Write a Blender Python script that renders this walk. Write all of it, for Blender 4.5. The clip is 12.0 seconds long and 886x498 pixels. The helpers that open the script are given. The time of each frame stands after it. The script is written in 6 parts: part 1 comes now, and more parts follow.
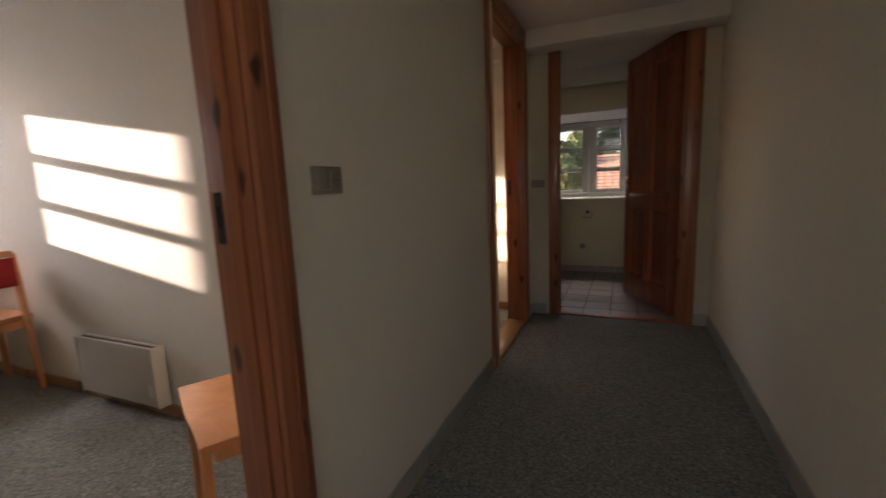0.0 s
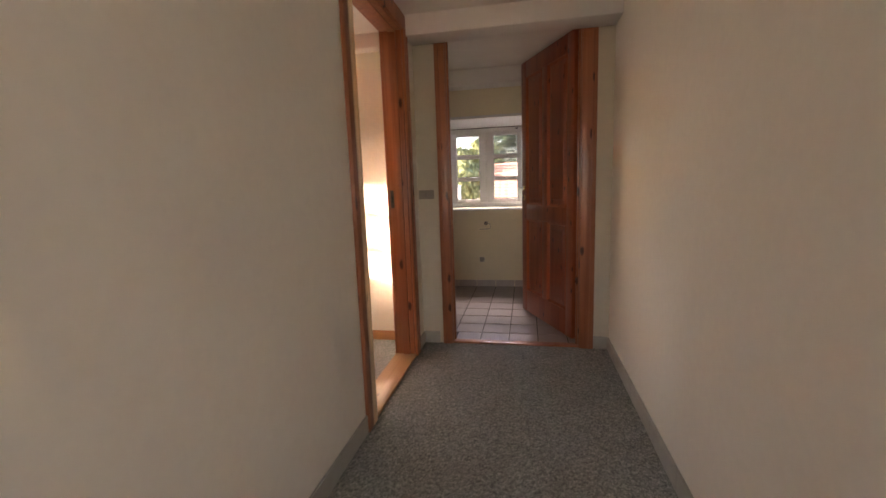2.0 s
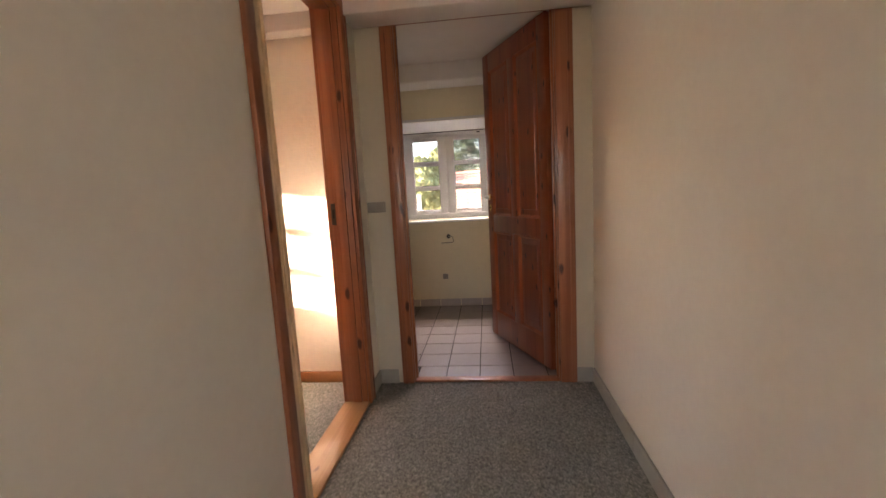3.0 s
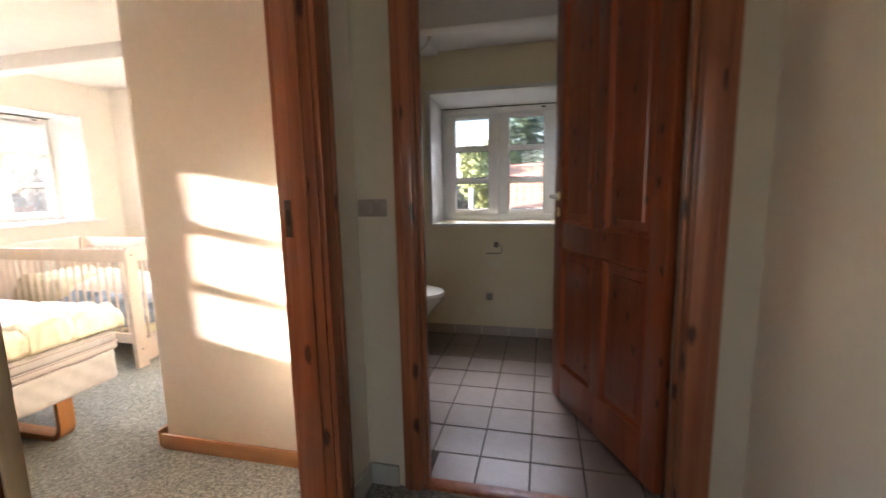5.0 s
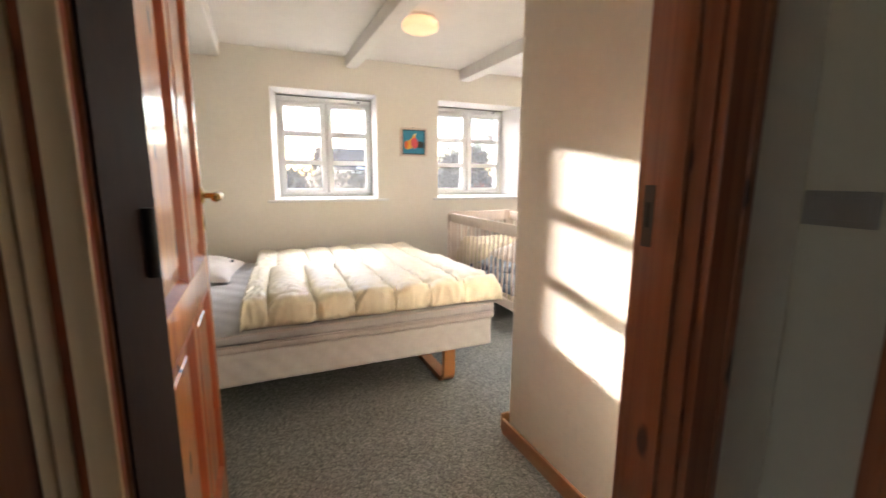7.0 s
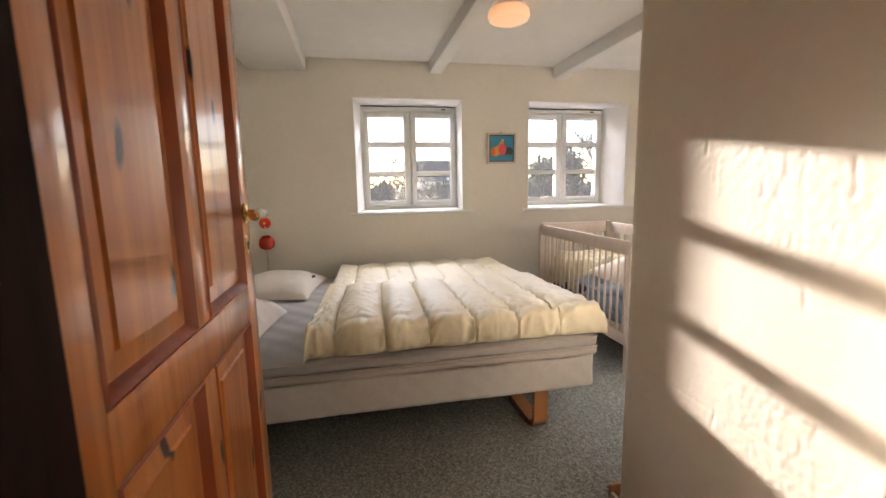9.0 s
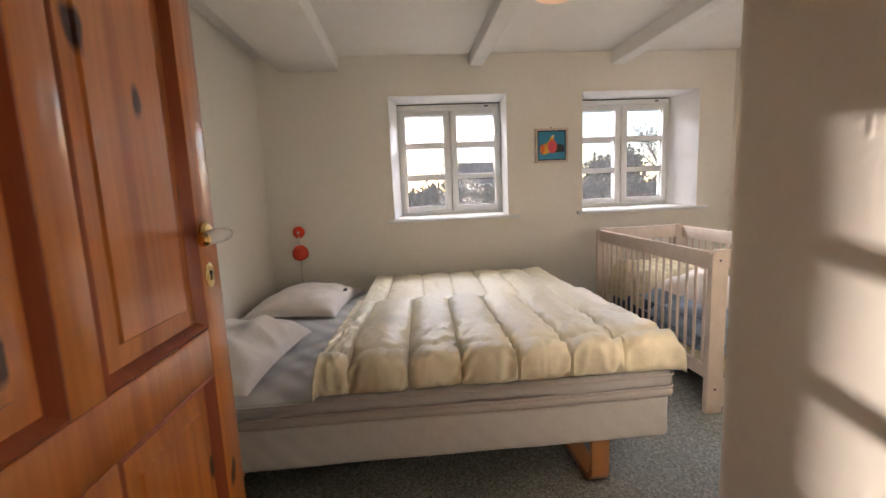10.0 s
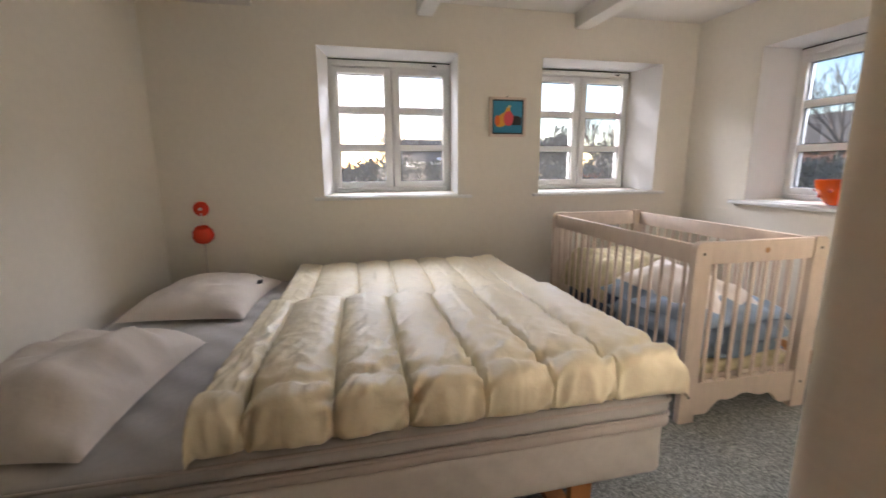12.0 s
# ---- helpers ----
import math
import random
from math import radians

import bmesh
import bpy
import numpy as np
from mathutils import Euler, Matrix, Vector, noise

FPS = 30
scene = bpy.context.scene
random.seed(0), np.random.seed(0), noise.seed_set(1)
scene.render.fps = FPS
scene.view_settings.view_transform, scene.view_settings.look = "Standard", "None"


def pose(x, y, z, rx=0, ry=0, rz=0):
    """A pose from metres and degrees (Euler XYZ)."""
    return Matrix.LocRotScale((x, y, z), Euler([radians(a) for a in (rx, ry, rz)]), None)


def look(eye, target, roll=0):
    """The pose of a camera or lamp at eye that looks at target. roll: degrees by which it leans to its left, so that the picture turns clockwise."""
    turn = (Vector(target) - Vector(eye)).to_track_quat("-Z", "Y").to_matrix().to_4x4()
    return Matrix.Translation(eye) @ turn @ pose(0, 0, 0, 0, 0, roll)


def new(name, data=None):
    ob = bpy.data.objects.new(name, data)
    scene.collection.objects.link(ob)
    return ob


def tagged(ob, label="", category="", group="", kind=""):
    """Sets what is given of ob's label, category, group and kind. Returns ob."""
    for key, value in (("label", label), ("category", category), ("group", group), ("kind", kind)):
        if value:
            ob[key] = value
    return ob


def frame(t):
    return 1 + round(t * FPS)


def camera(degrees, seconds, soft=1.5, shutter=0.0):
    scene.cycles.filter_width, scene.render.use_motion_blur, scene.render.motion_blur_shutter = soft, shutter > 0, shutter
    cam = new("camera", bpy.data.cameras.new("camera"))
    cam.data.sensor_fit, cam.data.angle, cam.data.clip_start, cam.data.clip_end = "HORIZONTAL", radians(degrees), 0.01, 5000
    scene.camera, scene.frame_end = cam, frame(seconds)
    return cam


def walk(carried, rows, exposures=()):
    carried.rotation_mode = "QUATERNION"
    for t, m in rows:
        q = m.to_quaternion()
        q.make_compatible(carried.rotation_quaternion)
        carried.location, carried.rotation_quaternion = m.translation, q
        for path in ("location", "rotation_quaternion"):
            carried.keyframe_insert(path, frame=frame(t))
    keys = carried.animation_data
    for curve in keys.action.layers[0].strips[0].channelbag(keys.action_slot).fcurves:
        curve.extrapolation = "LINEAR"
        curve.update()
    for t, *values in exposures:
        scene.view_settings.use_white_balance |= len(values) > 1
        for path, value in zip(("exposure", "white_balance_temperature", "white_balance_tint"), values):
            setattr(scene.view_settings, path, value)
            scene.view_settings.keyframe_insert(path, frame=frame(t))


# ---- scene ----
cam = camera(92.6, 12.0, shutter=0.4)
PATH = [
    (0, (0.337, 0.049, 1.083), (-0.45, 1.862, 0.777), -2.5),
    (0.5, (0.363, 0.103, 1.075), (-0.171, 2.003, 0.748), -2.7),
    (1, (0.351, 0.219, 1.072), (-0.144, 2.12, 0.695), -3.9),
    (1.5, (0.366, 0.415, 1.092), (-0.075, 2.338, 0.764), -2.8),
    (2, (0.37, 0.602, 1.105), (-0.018, 2.541, 0.809), -2.0),
    (2.5, (0.332, 0.81, 1.112), (0.085, 2.772, 0.814), -2.5),
    (3, (0.325, 1.064, 1.107), (0.111, 3.036, 0.846), -3.2),
    (3.2, (0.308, 1.169, 1.107), (0.085, 3.141, 0.86), -3.8),
    (4.8, (0.241, 1.976, 1.099), (-0.078, 3.929, 0.809), -2.1),
    (5, (0.28, 2.05, 1.111), (-0.18, 3.975, 0.826), -1.2),
    (5.5, (0.269, 2.244, 1.107), (-0.369, 4.117, 0.813), -0.3),
    (6, (0.194, 2.43, 1.095), (-0.726, 4.185, 0.82), 0.3),
    (6.5, (0.109, 2.496, 1.095), (-1.296, 3.888, 0.795), 0.4),
    (6.8, (0.095, 2.521, 1.095), (-1.611, 3.52, 0.789), 0.0),
    (7, (0.091, 2.525, 1.098), (-1.714, 3.316, 0.759), 0.4),
    (7.1, (0.086, 2.52, 1.106), (-1.75, 3.231, 0.751), 0.4),
    (7.2, (0.086, 2.529, 1.104), (-1.791, 3.123, 0.754), -0.3),
    (8.8, (-0.121, 2.647, 1.096), (-2.063, 3.024, 0.808), -0.7),
    (9, (-0.189, 2.645, 1.093), (-2.128, 3.039, 0.802), -1.1),
    (9.5, (-0.318, 2.707, 1.089), (-2.275, 3.008, 0.808), -2.6),
    (10, (-0.463, 2.764, 1.101), (-2.438, 2.917, 0.828), -2.5),
    (10.5, (-0.602, 2.777, 1.095), (-2.573, 2.931, 0.793), -1.5),
    (11, (-0.766, 2.767, 1.104), (-2.734, 2.987, 0.824), -1.9),
    (11.5, (-0.853, 2.744, 1.097), (-2.812, 2.956, 0.76), -1.6),
    (12, (-0.876, 2.786, 1.077), (-2.79, 3.224, 0.698), -0.3),
]
EXPOSURES = [(0.0, 2.9, 7500, 28), (0.5, 3.36, 7550, 30), (1.0, 3.84, 7550, 31), (1.5, 4.15, 7500, 32), (2.5, 4.58, 7950, 37), (3.2, 4.65, 7700, 34), (5.0, 4.2, 6700, 23), (5.5, 3.93, 6600, 22), (6.0, 3.6, 6450, 20), (7.0, 3.45, 6450, 20), (9.0, 2.73, 6650, 21), (9.5, 2.48, 6500, 22), (10.5, 2.45, 6550, 22), (12.0, 2.32, 6400, 21)]
walk(cam, [(t, look(eye, target, roll)) for t, eye, target, roll in PATH], EXPOSURES)

SUN_TRAVEL = Vector((1.0, 0.144, -0.173)).normalized()

# ---- world, sun, exposure ----
world = bpy.data.worlds.new("world")
scene.world = world
world.use_nodes = True
wn, wl = world.node_tree.nodes, world.node_tree.links
sky = wn.new("ShaderNodeTexSky")
sky.sky_type, sky.sun_disc = "NISHITA", False
sky.sun_elevation = math.asin(-SUN_TRAVEL.z)
sky.sun_rotation = math.atan2(-SUN_TRAVEL.x, -SUN_TRAVEL.y)
sky.dust_density, sky.ozone_density = 0.4, 2.5
wn["Background"].inputs["Strength"].default_value = 0.078
wl.new(sky.outputs[0], wn["Background"].inputs[0])
sun = new("sun", bpy.data.lights.new("sun", "SUN"))
sun.data.energy, sun.data.angle, sun.data.color = 3.4, radians(0.6), (1.0, 0.93, 0.82)
sun.matrix_world = look((-20, -3, 6), Vector((-20, -3, 6)) + SUN_TRAVEL)


def skylight(name, at, target, w, h, power, color=(0.86, 0.93, 1.0)):
    """The sky's light through an opening, from outside it."""
    ob = new(name, bpy.data.lights.new(name, "AREA"))
    ob.data.shape, ob.data.size, ob.data.size_y = "RECTANGLE", w, h
    ob.data.energy, ob.data.color = power, color
    ob.matrix_world = look(at, target)
    return ob


skylight("skylight_corridor", (0.25, -2.23, 1.25), (0.25, 0.0, 1.0), 0.9, 1.7, 0.27, (1.0, 0.86, 0.74))
skylight("skylight_bathroom", (-0.08, 6.2, 2.42), (-0.08, 5.2, 1.75), 1.4, 0.5, 12)
skylight("skylight_bedroom", (-5.3, 3.0, 2.65), (-3.4, 3.1, 1.3), 1.6, 0.8, 30)
skylight("skylight_next_room", (-4.5, 0.9, 1.75), (-3.6, 0.9, 1.42), 0.9, 1.0, 19)
skylight("skylight_bedroom_far", (-5.3, 4.7, 2.65), (-3.4, 4.5, 1.3), 1.6, 0.8, 30)
skylight("skylight_bedroom_north", (-2.64, 6.7, 2.8), (-2.7, 5.2, 1.4), 1.4, 0.8, 36)


# ---- materials ----
def material(name, color, rough=0.6, metal=0.0, vary=0.0, scale=6.0, bump=0.0, bump_scale=60.0, stain=0.0, stain_scale=1.2,
             stretch=(1, 1, 1), sheen=0.0, spec=0.5, coat=0.0, island=0.0, dist=0.01):
    """A principled material with variation at two scales and a fine relief."""
    m = bpy.data.materials.new(name)
    m.use_nodes = True
    n, l = m.node_tree.nodes, m.node_tree.links
    b = n["Principled BSDF"]
    b.inputs["Roughness"].default_value = rough
    b.inputs["Metallic"].default_value = metal
    b.inputs["Specular IOR Level"].default_value = spec
    b.inputs["Coat Weight"].default_value = coat
    b.inputs["Coat Roughness"].default_value = 0.12
    b.inputs["Sheen Weight"].default_value = sheen
    tc = n.new("ShaderNodeTexCoord")
    mp = n.new("ShaderNodeMapping")
    mp.inputs["Scale"].default_value = stretch
    l.new(tc.outputs["Object"], mp.inputs[0])
    out = None
    if vary or stain or island:
        fine = n.new("ShaderNodeTexNoise")
        fine.inputs["Scale"].default_value, fine.inputs["Detail"].default_value = scale, 5
        l.new(mp.outputs[0], fine.inputs[0])
        big = n.new("ShaderNodeTexNoise")
        big.inputs["Scale"].default_value, big.inputs["Detail"].default_value = stain_scale, 3
        l.new(mp.outputs[0], big.inputs[0])
        a = n.new("ShaderNodeMapRange")
        a.inputs["From Min"].default_value, a.inputs["From Max"].default_value = 0.3, 0.7
        a.inputs["To Min"].default_value, a.inputs["To Max"].default_value = 1 - vary, 1 + vary
        l.new(fine.outputs[0], a.inputs[0])
        c = n.new("ShaderNodeMapRange")
        c.inputs["From Min"].default_value, c.inputs["From Max"].default_value = 0.3, 0.7
        c.inputs["To Min"].default_value, c.inputs["To Max"].default_value = 1 - stain, 1 + stain
        l.new(big.outputs[0], c.inputs[0])
        mu = n.new("ShaderNodeMath")
        mu.operation = "MULTIPLY"
        l.new(a.outputs[0], mu.inputs[0])
        l.new(c.outputs[0], mu.inputs[1])
        last = mu
        if island:
            oi = n.new("ShaderNodeObjectInfo")
            r = n.new("ShaderNodeMapRange")
            r.inputs["To Min"].default_value, r.inputs["To Max"].default_value = 1 - island, 1 + island
            l.new(oi.outputs["Random"], r.inputs[0])
            last = n.new("ShaderNodeMath")
            last.operation = "MULTIPLY"
            l.new(mu.outputs[0], last.inputs[0])
            l.new(r.outputs[0], last.inputs[1])
        mix = n.new("ShaderNodeVectorMath")
        mix.operation = "SCALE"
        mix.inputs[0].default_value = color
        l.new(last.outputs[0], mix.inputs["Scale"])
        l.new(mix.outputs[0], b.inputs["Base Color"])
    else:
        b.inputs["Base Color"].default_value = (*color, 1)
    if bump:
        t = n.new("ShaderNodeTexNoise")
        t.inputs["Scale"].default_value, t.inputs["Detail"].default_value = bump_scale, 4
        l.new(mp.outputs[0], t.inputs[0])
        bp = n.new("ShaderNodeBump")
        bp.inputs["Strength"].default_value, bp.inputs["Distance"].default_value = bump, dist
        l.new(t.outputs[0], bp.inputs["Height"])
        l.new(bp.outputs[0], b.inputs["Normal"])
    return m


def wood(name, light, dark, knot, rough=0.3, coat=0.5, grain=(14, 14, 1.0), knots=0.05, knot_scale=3.2):
    """Pine: long grain, darker growth lines and elongated knots along the last axis of the stretch."""
    m = bpy.data.materials.new(name)
    m.use_nodes = True
    n, l = m.node_tree.nodes, m.node_tree.links
    b = n["Principled BSDF"]
    b.inputs["Roughness"].default_value, b.inputs["Coat Weight"].default_value, b.inputs["Coat Roughness"].default_value = rough, coat, 0.15
    tc = n.new("ShaderNodeTexCoord")
    oi = n.new("ShaderNodeObjectInfo")
    sh = n.new("ShaderNodeVectorMath")
    sh.operation = "MULTIPLY_ADD"
    cmb = n.new("ShaderNodeCombineXYZ")
    for i in range(3):
        l.new(oi.outputs["Random"], cmb.inputs[i])
    sh.inputs[1].default_value = (7.0, 5.0, 9.0)
    l.new(cmb.outputs[0], sh.inputs[0])
    l.new(tc.outputs["Object"], sh.inputs[2])
    mp = n.new("ShaderNodeMapping")
    mp.inputs["Scale"].default_value = grain
    l.new(sh.outputs[0], mp.inputs[0])
    wob = n.new("ShaderNodeTexNoise")
    wob.inputs["Scale"].default_value, wob.inputs["Detail"].default_value = 1.0, 6
    wob.inputs["Distortion"].default_value = 0.6
    l.new(mp.outputs[0], wob.inputs[0])
    mp2 = n.new("ShaderNodeMapping")
    mp2.inputs["Scale"].default_value = [g * 5 if g > 3 else g * 1.5 for g in grain]
    l.new(sh.outputs[0], mp2.inputs[0])
    fine = n.new("ShaderNodeTexNoise")
    fine.inputs["Scale"].default_value, fine.inputs["Detail"].default_value = 1.4, 4
    l.new(mp2.outputs[0], fine.inputs[0])
    addn = n.new("ShaderNodeMath")
    addn.operation = "MULTIPLY_ADD"
    addn.inputs[1].default_value = 0.45
    l.new(fine.outputs[0], addn.inputs[0])
    l.new(wob.outputs[0], addn.inputs[2])
    ramp = n.new("ShaderNodeMapRange")
    ramp.inputs["From Min"].default_value, ramp.inputs["From Max"].default_value = 0.55, 0.95
    l.new(addn.outputs[0], ramp.inputs[0])
    mix = n.new("ShaderNodeMix")
    mix.data_type = "RGBA"
    mix.inputs["A"].default_value, mix.inputs["B"].default_value = (*light, 1), (*dark, 1)
    l.new(ramp.outputs[0], mix.inputs["Factor"])
    mp3 = n.new("ShaderNodeMapping")
    mp3.inputs["Scale"].default_value = [knot_scale * (2.0 if g > 3 else 0.8) for g in grain]
    l.new(sh.outputs[0], mp3.inputs[0])
    sep, flat, plus = n.new("ShaderNodeSeparateXYZ"), n.new("ShaderNodeCombineXYZ"), n.new("ShaderNodeMath")
    wander = n.new("ShaderNodeTexNoise")
    wander.inputs["Scale"].default_value, wander.inputs["Detail"].default_value = 9.0, 2
    l.new(sh.outputs[0], wander.inputs[0])
    warp = n.new("ShaderNodeVectorMath")
    warp.operation = "MULTIPLY_ADD"
    warp.inputs[1].default_value = (0.22, 0.22, 0.12)
    l.new(wander.outputs["Color"], warp.inputs[0])
    l.new(mp3.outputs[0], warp.inputs[2])
    l.new(warp.outputs[0], sep.inputs[0])
    l.new(sep.outputs[0], plus.inputs[0])
    l.new(sep.outputs[1], plus.inputs[1])
    if grain[2] < 3:
        l.new(plus.outputs[0], flat.inputs[0])
        l.new(sep.outputs[2], flat.inputs[1])
    else:
        l.new(sep.outputs[0], flat.inputs[0])
        l.new(sep.outputs[1], flat.inputs[1])
    vor = n.new("ShaderNodeTexVoronoi")
    vor.voronoi_dimensions = "2D"
    vor.inputs["Scale"].default_value = 1.0
    l.new(flat.outputs[0], vor.inputs[0])
    kr = n.new("ShaderNodeMapRange")
    kr.inputs["From Min"].default_value, kr.inputs["From Max"].default_value = knots, knots + 0.05
    kr.inputs["To Min"].default_value, kr.inputs["To Max"].default_value = 1.0, 0.0
    l.new(vor.outputs["Distance"], kr.inputs[0])
    mk = n.new("ShaderNodeMix")
    mk.data_type = "RGBA"
    mk.inputs["B"].default_value = (*knot, 1)
    some, keep, cell = n.new("ShaderNodeMath"), n.new("ShaderNodeMath"), n.new("ShaderNodeSeparateColor")
    some.operation, some.inputs[1].default_value = "GREATER_THAN", 0.2
    keep.operation = "MULTIPLY"
    l.new(vor.outputs["Color"], cell.inputs[0])
    l.new(cell.outputs[0], some.inputs[0])
    l.new(some.outputs[0], keep.inputs[0])
    l.new(kr.outputs[0], keep.inputs[1])
    l.new(keep.outputs[0], mk.inputs["Factor"])
    l.new(mix.outputs["Result"], mk.inputs["A"])
    l.new(mk.outputs["Result"], b.inputs["Base Color"])
    bp = n.new("ShaderNodeBump")
    bp.inputs["Strength"].default_value, bp.inputs["Distance"].default_value = 0.06, 0.0015
    l.new(addn.outputs[0], bp.inputs["Height"])
    l.new(bp.outputs[0], b.inputs["Normal"])
    return m


def glow(name, color, strength):
    m = bpy.data.materials.new(name)
    m.use_nodes = True
    b = m.node_tree.nodes["Principled BSDF"]
    b.inputs["Base Color"].default_value = (0.88, 0.74, 0.58, 1)
    b.inputs["Emission Color"].default_value = (*color, 1)
    b.inputs["Emission Strength"].default_value = strength
    return m


def glass(name, rough=0.0, tint=(1, 1, 1), veil_share=0.010):
    m = bpy.data.materials.new(name)
    m.use_nodes = True
    n, l = m.node_tree.nodes, m.node_tree.links
    n.remove(n["Principled BSDF"])
    t, g, mx = n.new("ShaderNodeBsdfTransparent"), n.new("ShaderNodeBsdfGlossy"), n.new("ShaderNodeMixShader")
    f = n.new("ShaderNodeFresnel")
    f.inputs["IOR"].default_value = 1.45
    g.inputs["Roughness"].default_value = rough
    t.inputs["Color"].default_value = (*tint, 1)
    l.new(f.outputs[0], mx.inputs[0])
    l.new(t.outputs[0], mx.inputs[1])
    l.new(g.outputs[0], mx.inputs[2])
    dust, veil = n.new("ShaderNodeMixShader"), n.new("ShaderNodeBsdfTranslucent")
    veil.inputs["Color"].default_value = (0.9, 0.9, 0.9, 1)
    dust.inputs[0].default_value = veil_share
    l.new(mx.outputs[0], dust.inputs[1])
    l.new(veil.outputs[0], dust.inputs[2])
    l.new(dust.outputs[0], n["Material Output"].inputs["Surface"])
    return m


def plaster(name, color, rough_relief):
    """Painted masonry: soft trowel waves, fine grain and small pits."""
    m = material(name, color, rough=0.75, vary=0.015, scale=30, stain=0.03, stain_scale=0.8)
    n, l = m.node_tree.nodes, m.node_tree.links
    tc = n["Texture Coordinate"]
    a, c = n.new("ShaderNodeTexNoise"), n.new("ShaderNodeTexNoise")
    a.inputs["Scale"].default_value, a.inputs["Detail"].default_value = 5, 3
    c.inputs["Scale"].default_value, c.inputs["Detail"].default_value = 70, 4
    l.new(tc.outputs["Object"], a.inputs[0])
    l.new(tc.outputs["Object"], c.inputs[0])
    b1, b2 = n.new("ShaderNodeBump"), n.new("ShaderNodeBump")
    b1.inputs["Strength"].default_value, b1.inputs["Distance"].default_value = 0.5 * rough_relief, 0.007
    b2.inputs["Strength"].default_value, b2.inputs["Distance"].default_value = min(1.0, rough_relief), 0.002
    l.new(a.outputs[0], b1.inputs["Height"])
    l.new(c.outputs[0], b2.inputs["Height"])
    l.new(b1.outputs[0], b2.inputs["Normal"])
    l.new(b2.outputs[0], n["Principled BSDF"].inputs["Normal"])
    return m


def carpet_material():
    """Short loops of mixed light and dark yarn."""
    m = material("carpet_gray_green", (0.16, 0.165, 0.15), rough=0.95, vary=0.0, bump=0.5, bump_scale=260, spec=0.1, dist=0.004)
    n, l = m.node_tree.nodes, m.node_tree.links
    tc = n["Texture Coordinate"]
    cells = n.new("ShaderNodeTexVoronoi")
    cells.inputs["Scale"].default_value = 210
    l.new(tc.outputs["Object"], cells.inputs[0])
    one = n.new("ShaderNodeSeparateColor")
    l.new(cells.outputs["Color"], one.inputs[0])
    clump = n.new("ShaderNodeTexNoise")
    clump.inputs["Scale"].default_value, clump.inputs["Detail"].default_value = 60, 4
    l.new(tc.outputs["Object"], clump.inputs[0])
    big = n.new("ShaderNodeTexNoise")
    big.inputs["Scale"].default_value, big.inputs["Detail"].default_value = 7, 3
    l.new(tc.outputs["Object"], big.inputs[0])
    add = n.new("ShaderNodeMath")
    add.operation = "MULTIPLY_ADD"
    add.inputs[1].default_value = 1.3
    l.new(clump.outputs[0], add.inputs[0])
    l.new(one.outputs[0], add.inputs[2])
    more = n.new("ShaderNodeMath")
    more.operation = "MULTIPLY_ADD"
    more.inputs[1].default_value = 0.3
    l.new(big.outputs[0], more.inputs[0])
    l.new(add.outputs[0], more.inputs[2])
    r = n.new("ShaderNodeMapRange")
    r.inputs["From Min"].default_value, r.inputs["From Max"].default_value = 0.7, 2.0
    l.new(more.outputs[0], r.inputs[0])
    ramp = n.new("ShaderNodeValToRGB")
    ramp.color_ramp.elements[0].position, ramp.color_ramp.elements[0].color = 0.0, (0.125, 0.13, 0.12, 1)
    ramp.color_ramp.elements[1].position, ramp.color_ramp.elements[1].color = 1.0, (0.48, 0.48, 0.43, 1)
    e = ramp.color_ramp.elements.new(0.5)
    e.color = (0.26, 0.27, 0.25, 1)
    l.new(r.outputs[0], ramp.inputs[0])
    l.new(ramp.outputs[0], n["Principled BSDF"].inputs["Base Color"])
    return m


WALL = plaster("white_wall_paint", (0.85, 0.81, 0.72), 0.25)
# Yellower than WALL, and darkened for the little light the end wall gets.
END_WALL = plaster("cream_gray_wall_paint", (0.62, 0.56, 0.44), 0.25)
ROUGH_WALL = plaster("rough_white_wall_paint", (0.86, 0.81, 0.69), 0.12)
CEIL = material("white_ceiling_paint", (0.80, 0.78, 0.74), rough=0.8, vary=0.02, scale=8, stain=0.02, bump=0.1, bump_scale=40)
CARPET = carpet_material()
DOOR_WOOD = wood("varnished_red_pine", (0.80, 0.270, 0.050), (0.50, 0.125, 0.018), (0.07, 0.015, 0.006), rough=0.36, coat=1.0, knots=0.06, knot_scale=4.2)
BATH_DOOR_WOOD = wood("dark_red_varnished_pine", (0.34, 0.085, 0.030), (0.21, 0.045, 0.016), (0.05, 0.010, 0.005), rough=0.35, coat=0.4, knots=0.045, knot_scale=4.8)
MOULD_WOOD = wood("dark_red_pine_moulding", (0.42, 0.095, 0.022), (0.26, 0.048, 0.012), (0.05, 0.010, 0.005), rough=0.45, coat=0.12, knots=0.02)
FRAME_WOOD = wood("varnished_pine_frame", (0.42, 0.155, 0.070), (0.25, 0.078, 0.034), (0.07, 0.02, 0.01), rough=0.4, coat=0.3, grain=(22, 22, 1.0), knots=0.05)
SILL_WOOD = wood("pine_threshold", (0.58, 0.33, 0.16), (0.45, 0.22, 0.09), (0.2, 0.08, 0.03), grain=(22, 1.0, 22), knots=0.02)
# Dark stain taken near black, for the shade at the hinge side.
SHADED_POST = material("dark_stained_pine", (0.022, 0.006, 0.003), rough=0.75, spec=0.15, vary=0.3, scale=14, stretch=(6, 6, 0.6), bump=0.1)
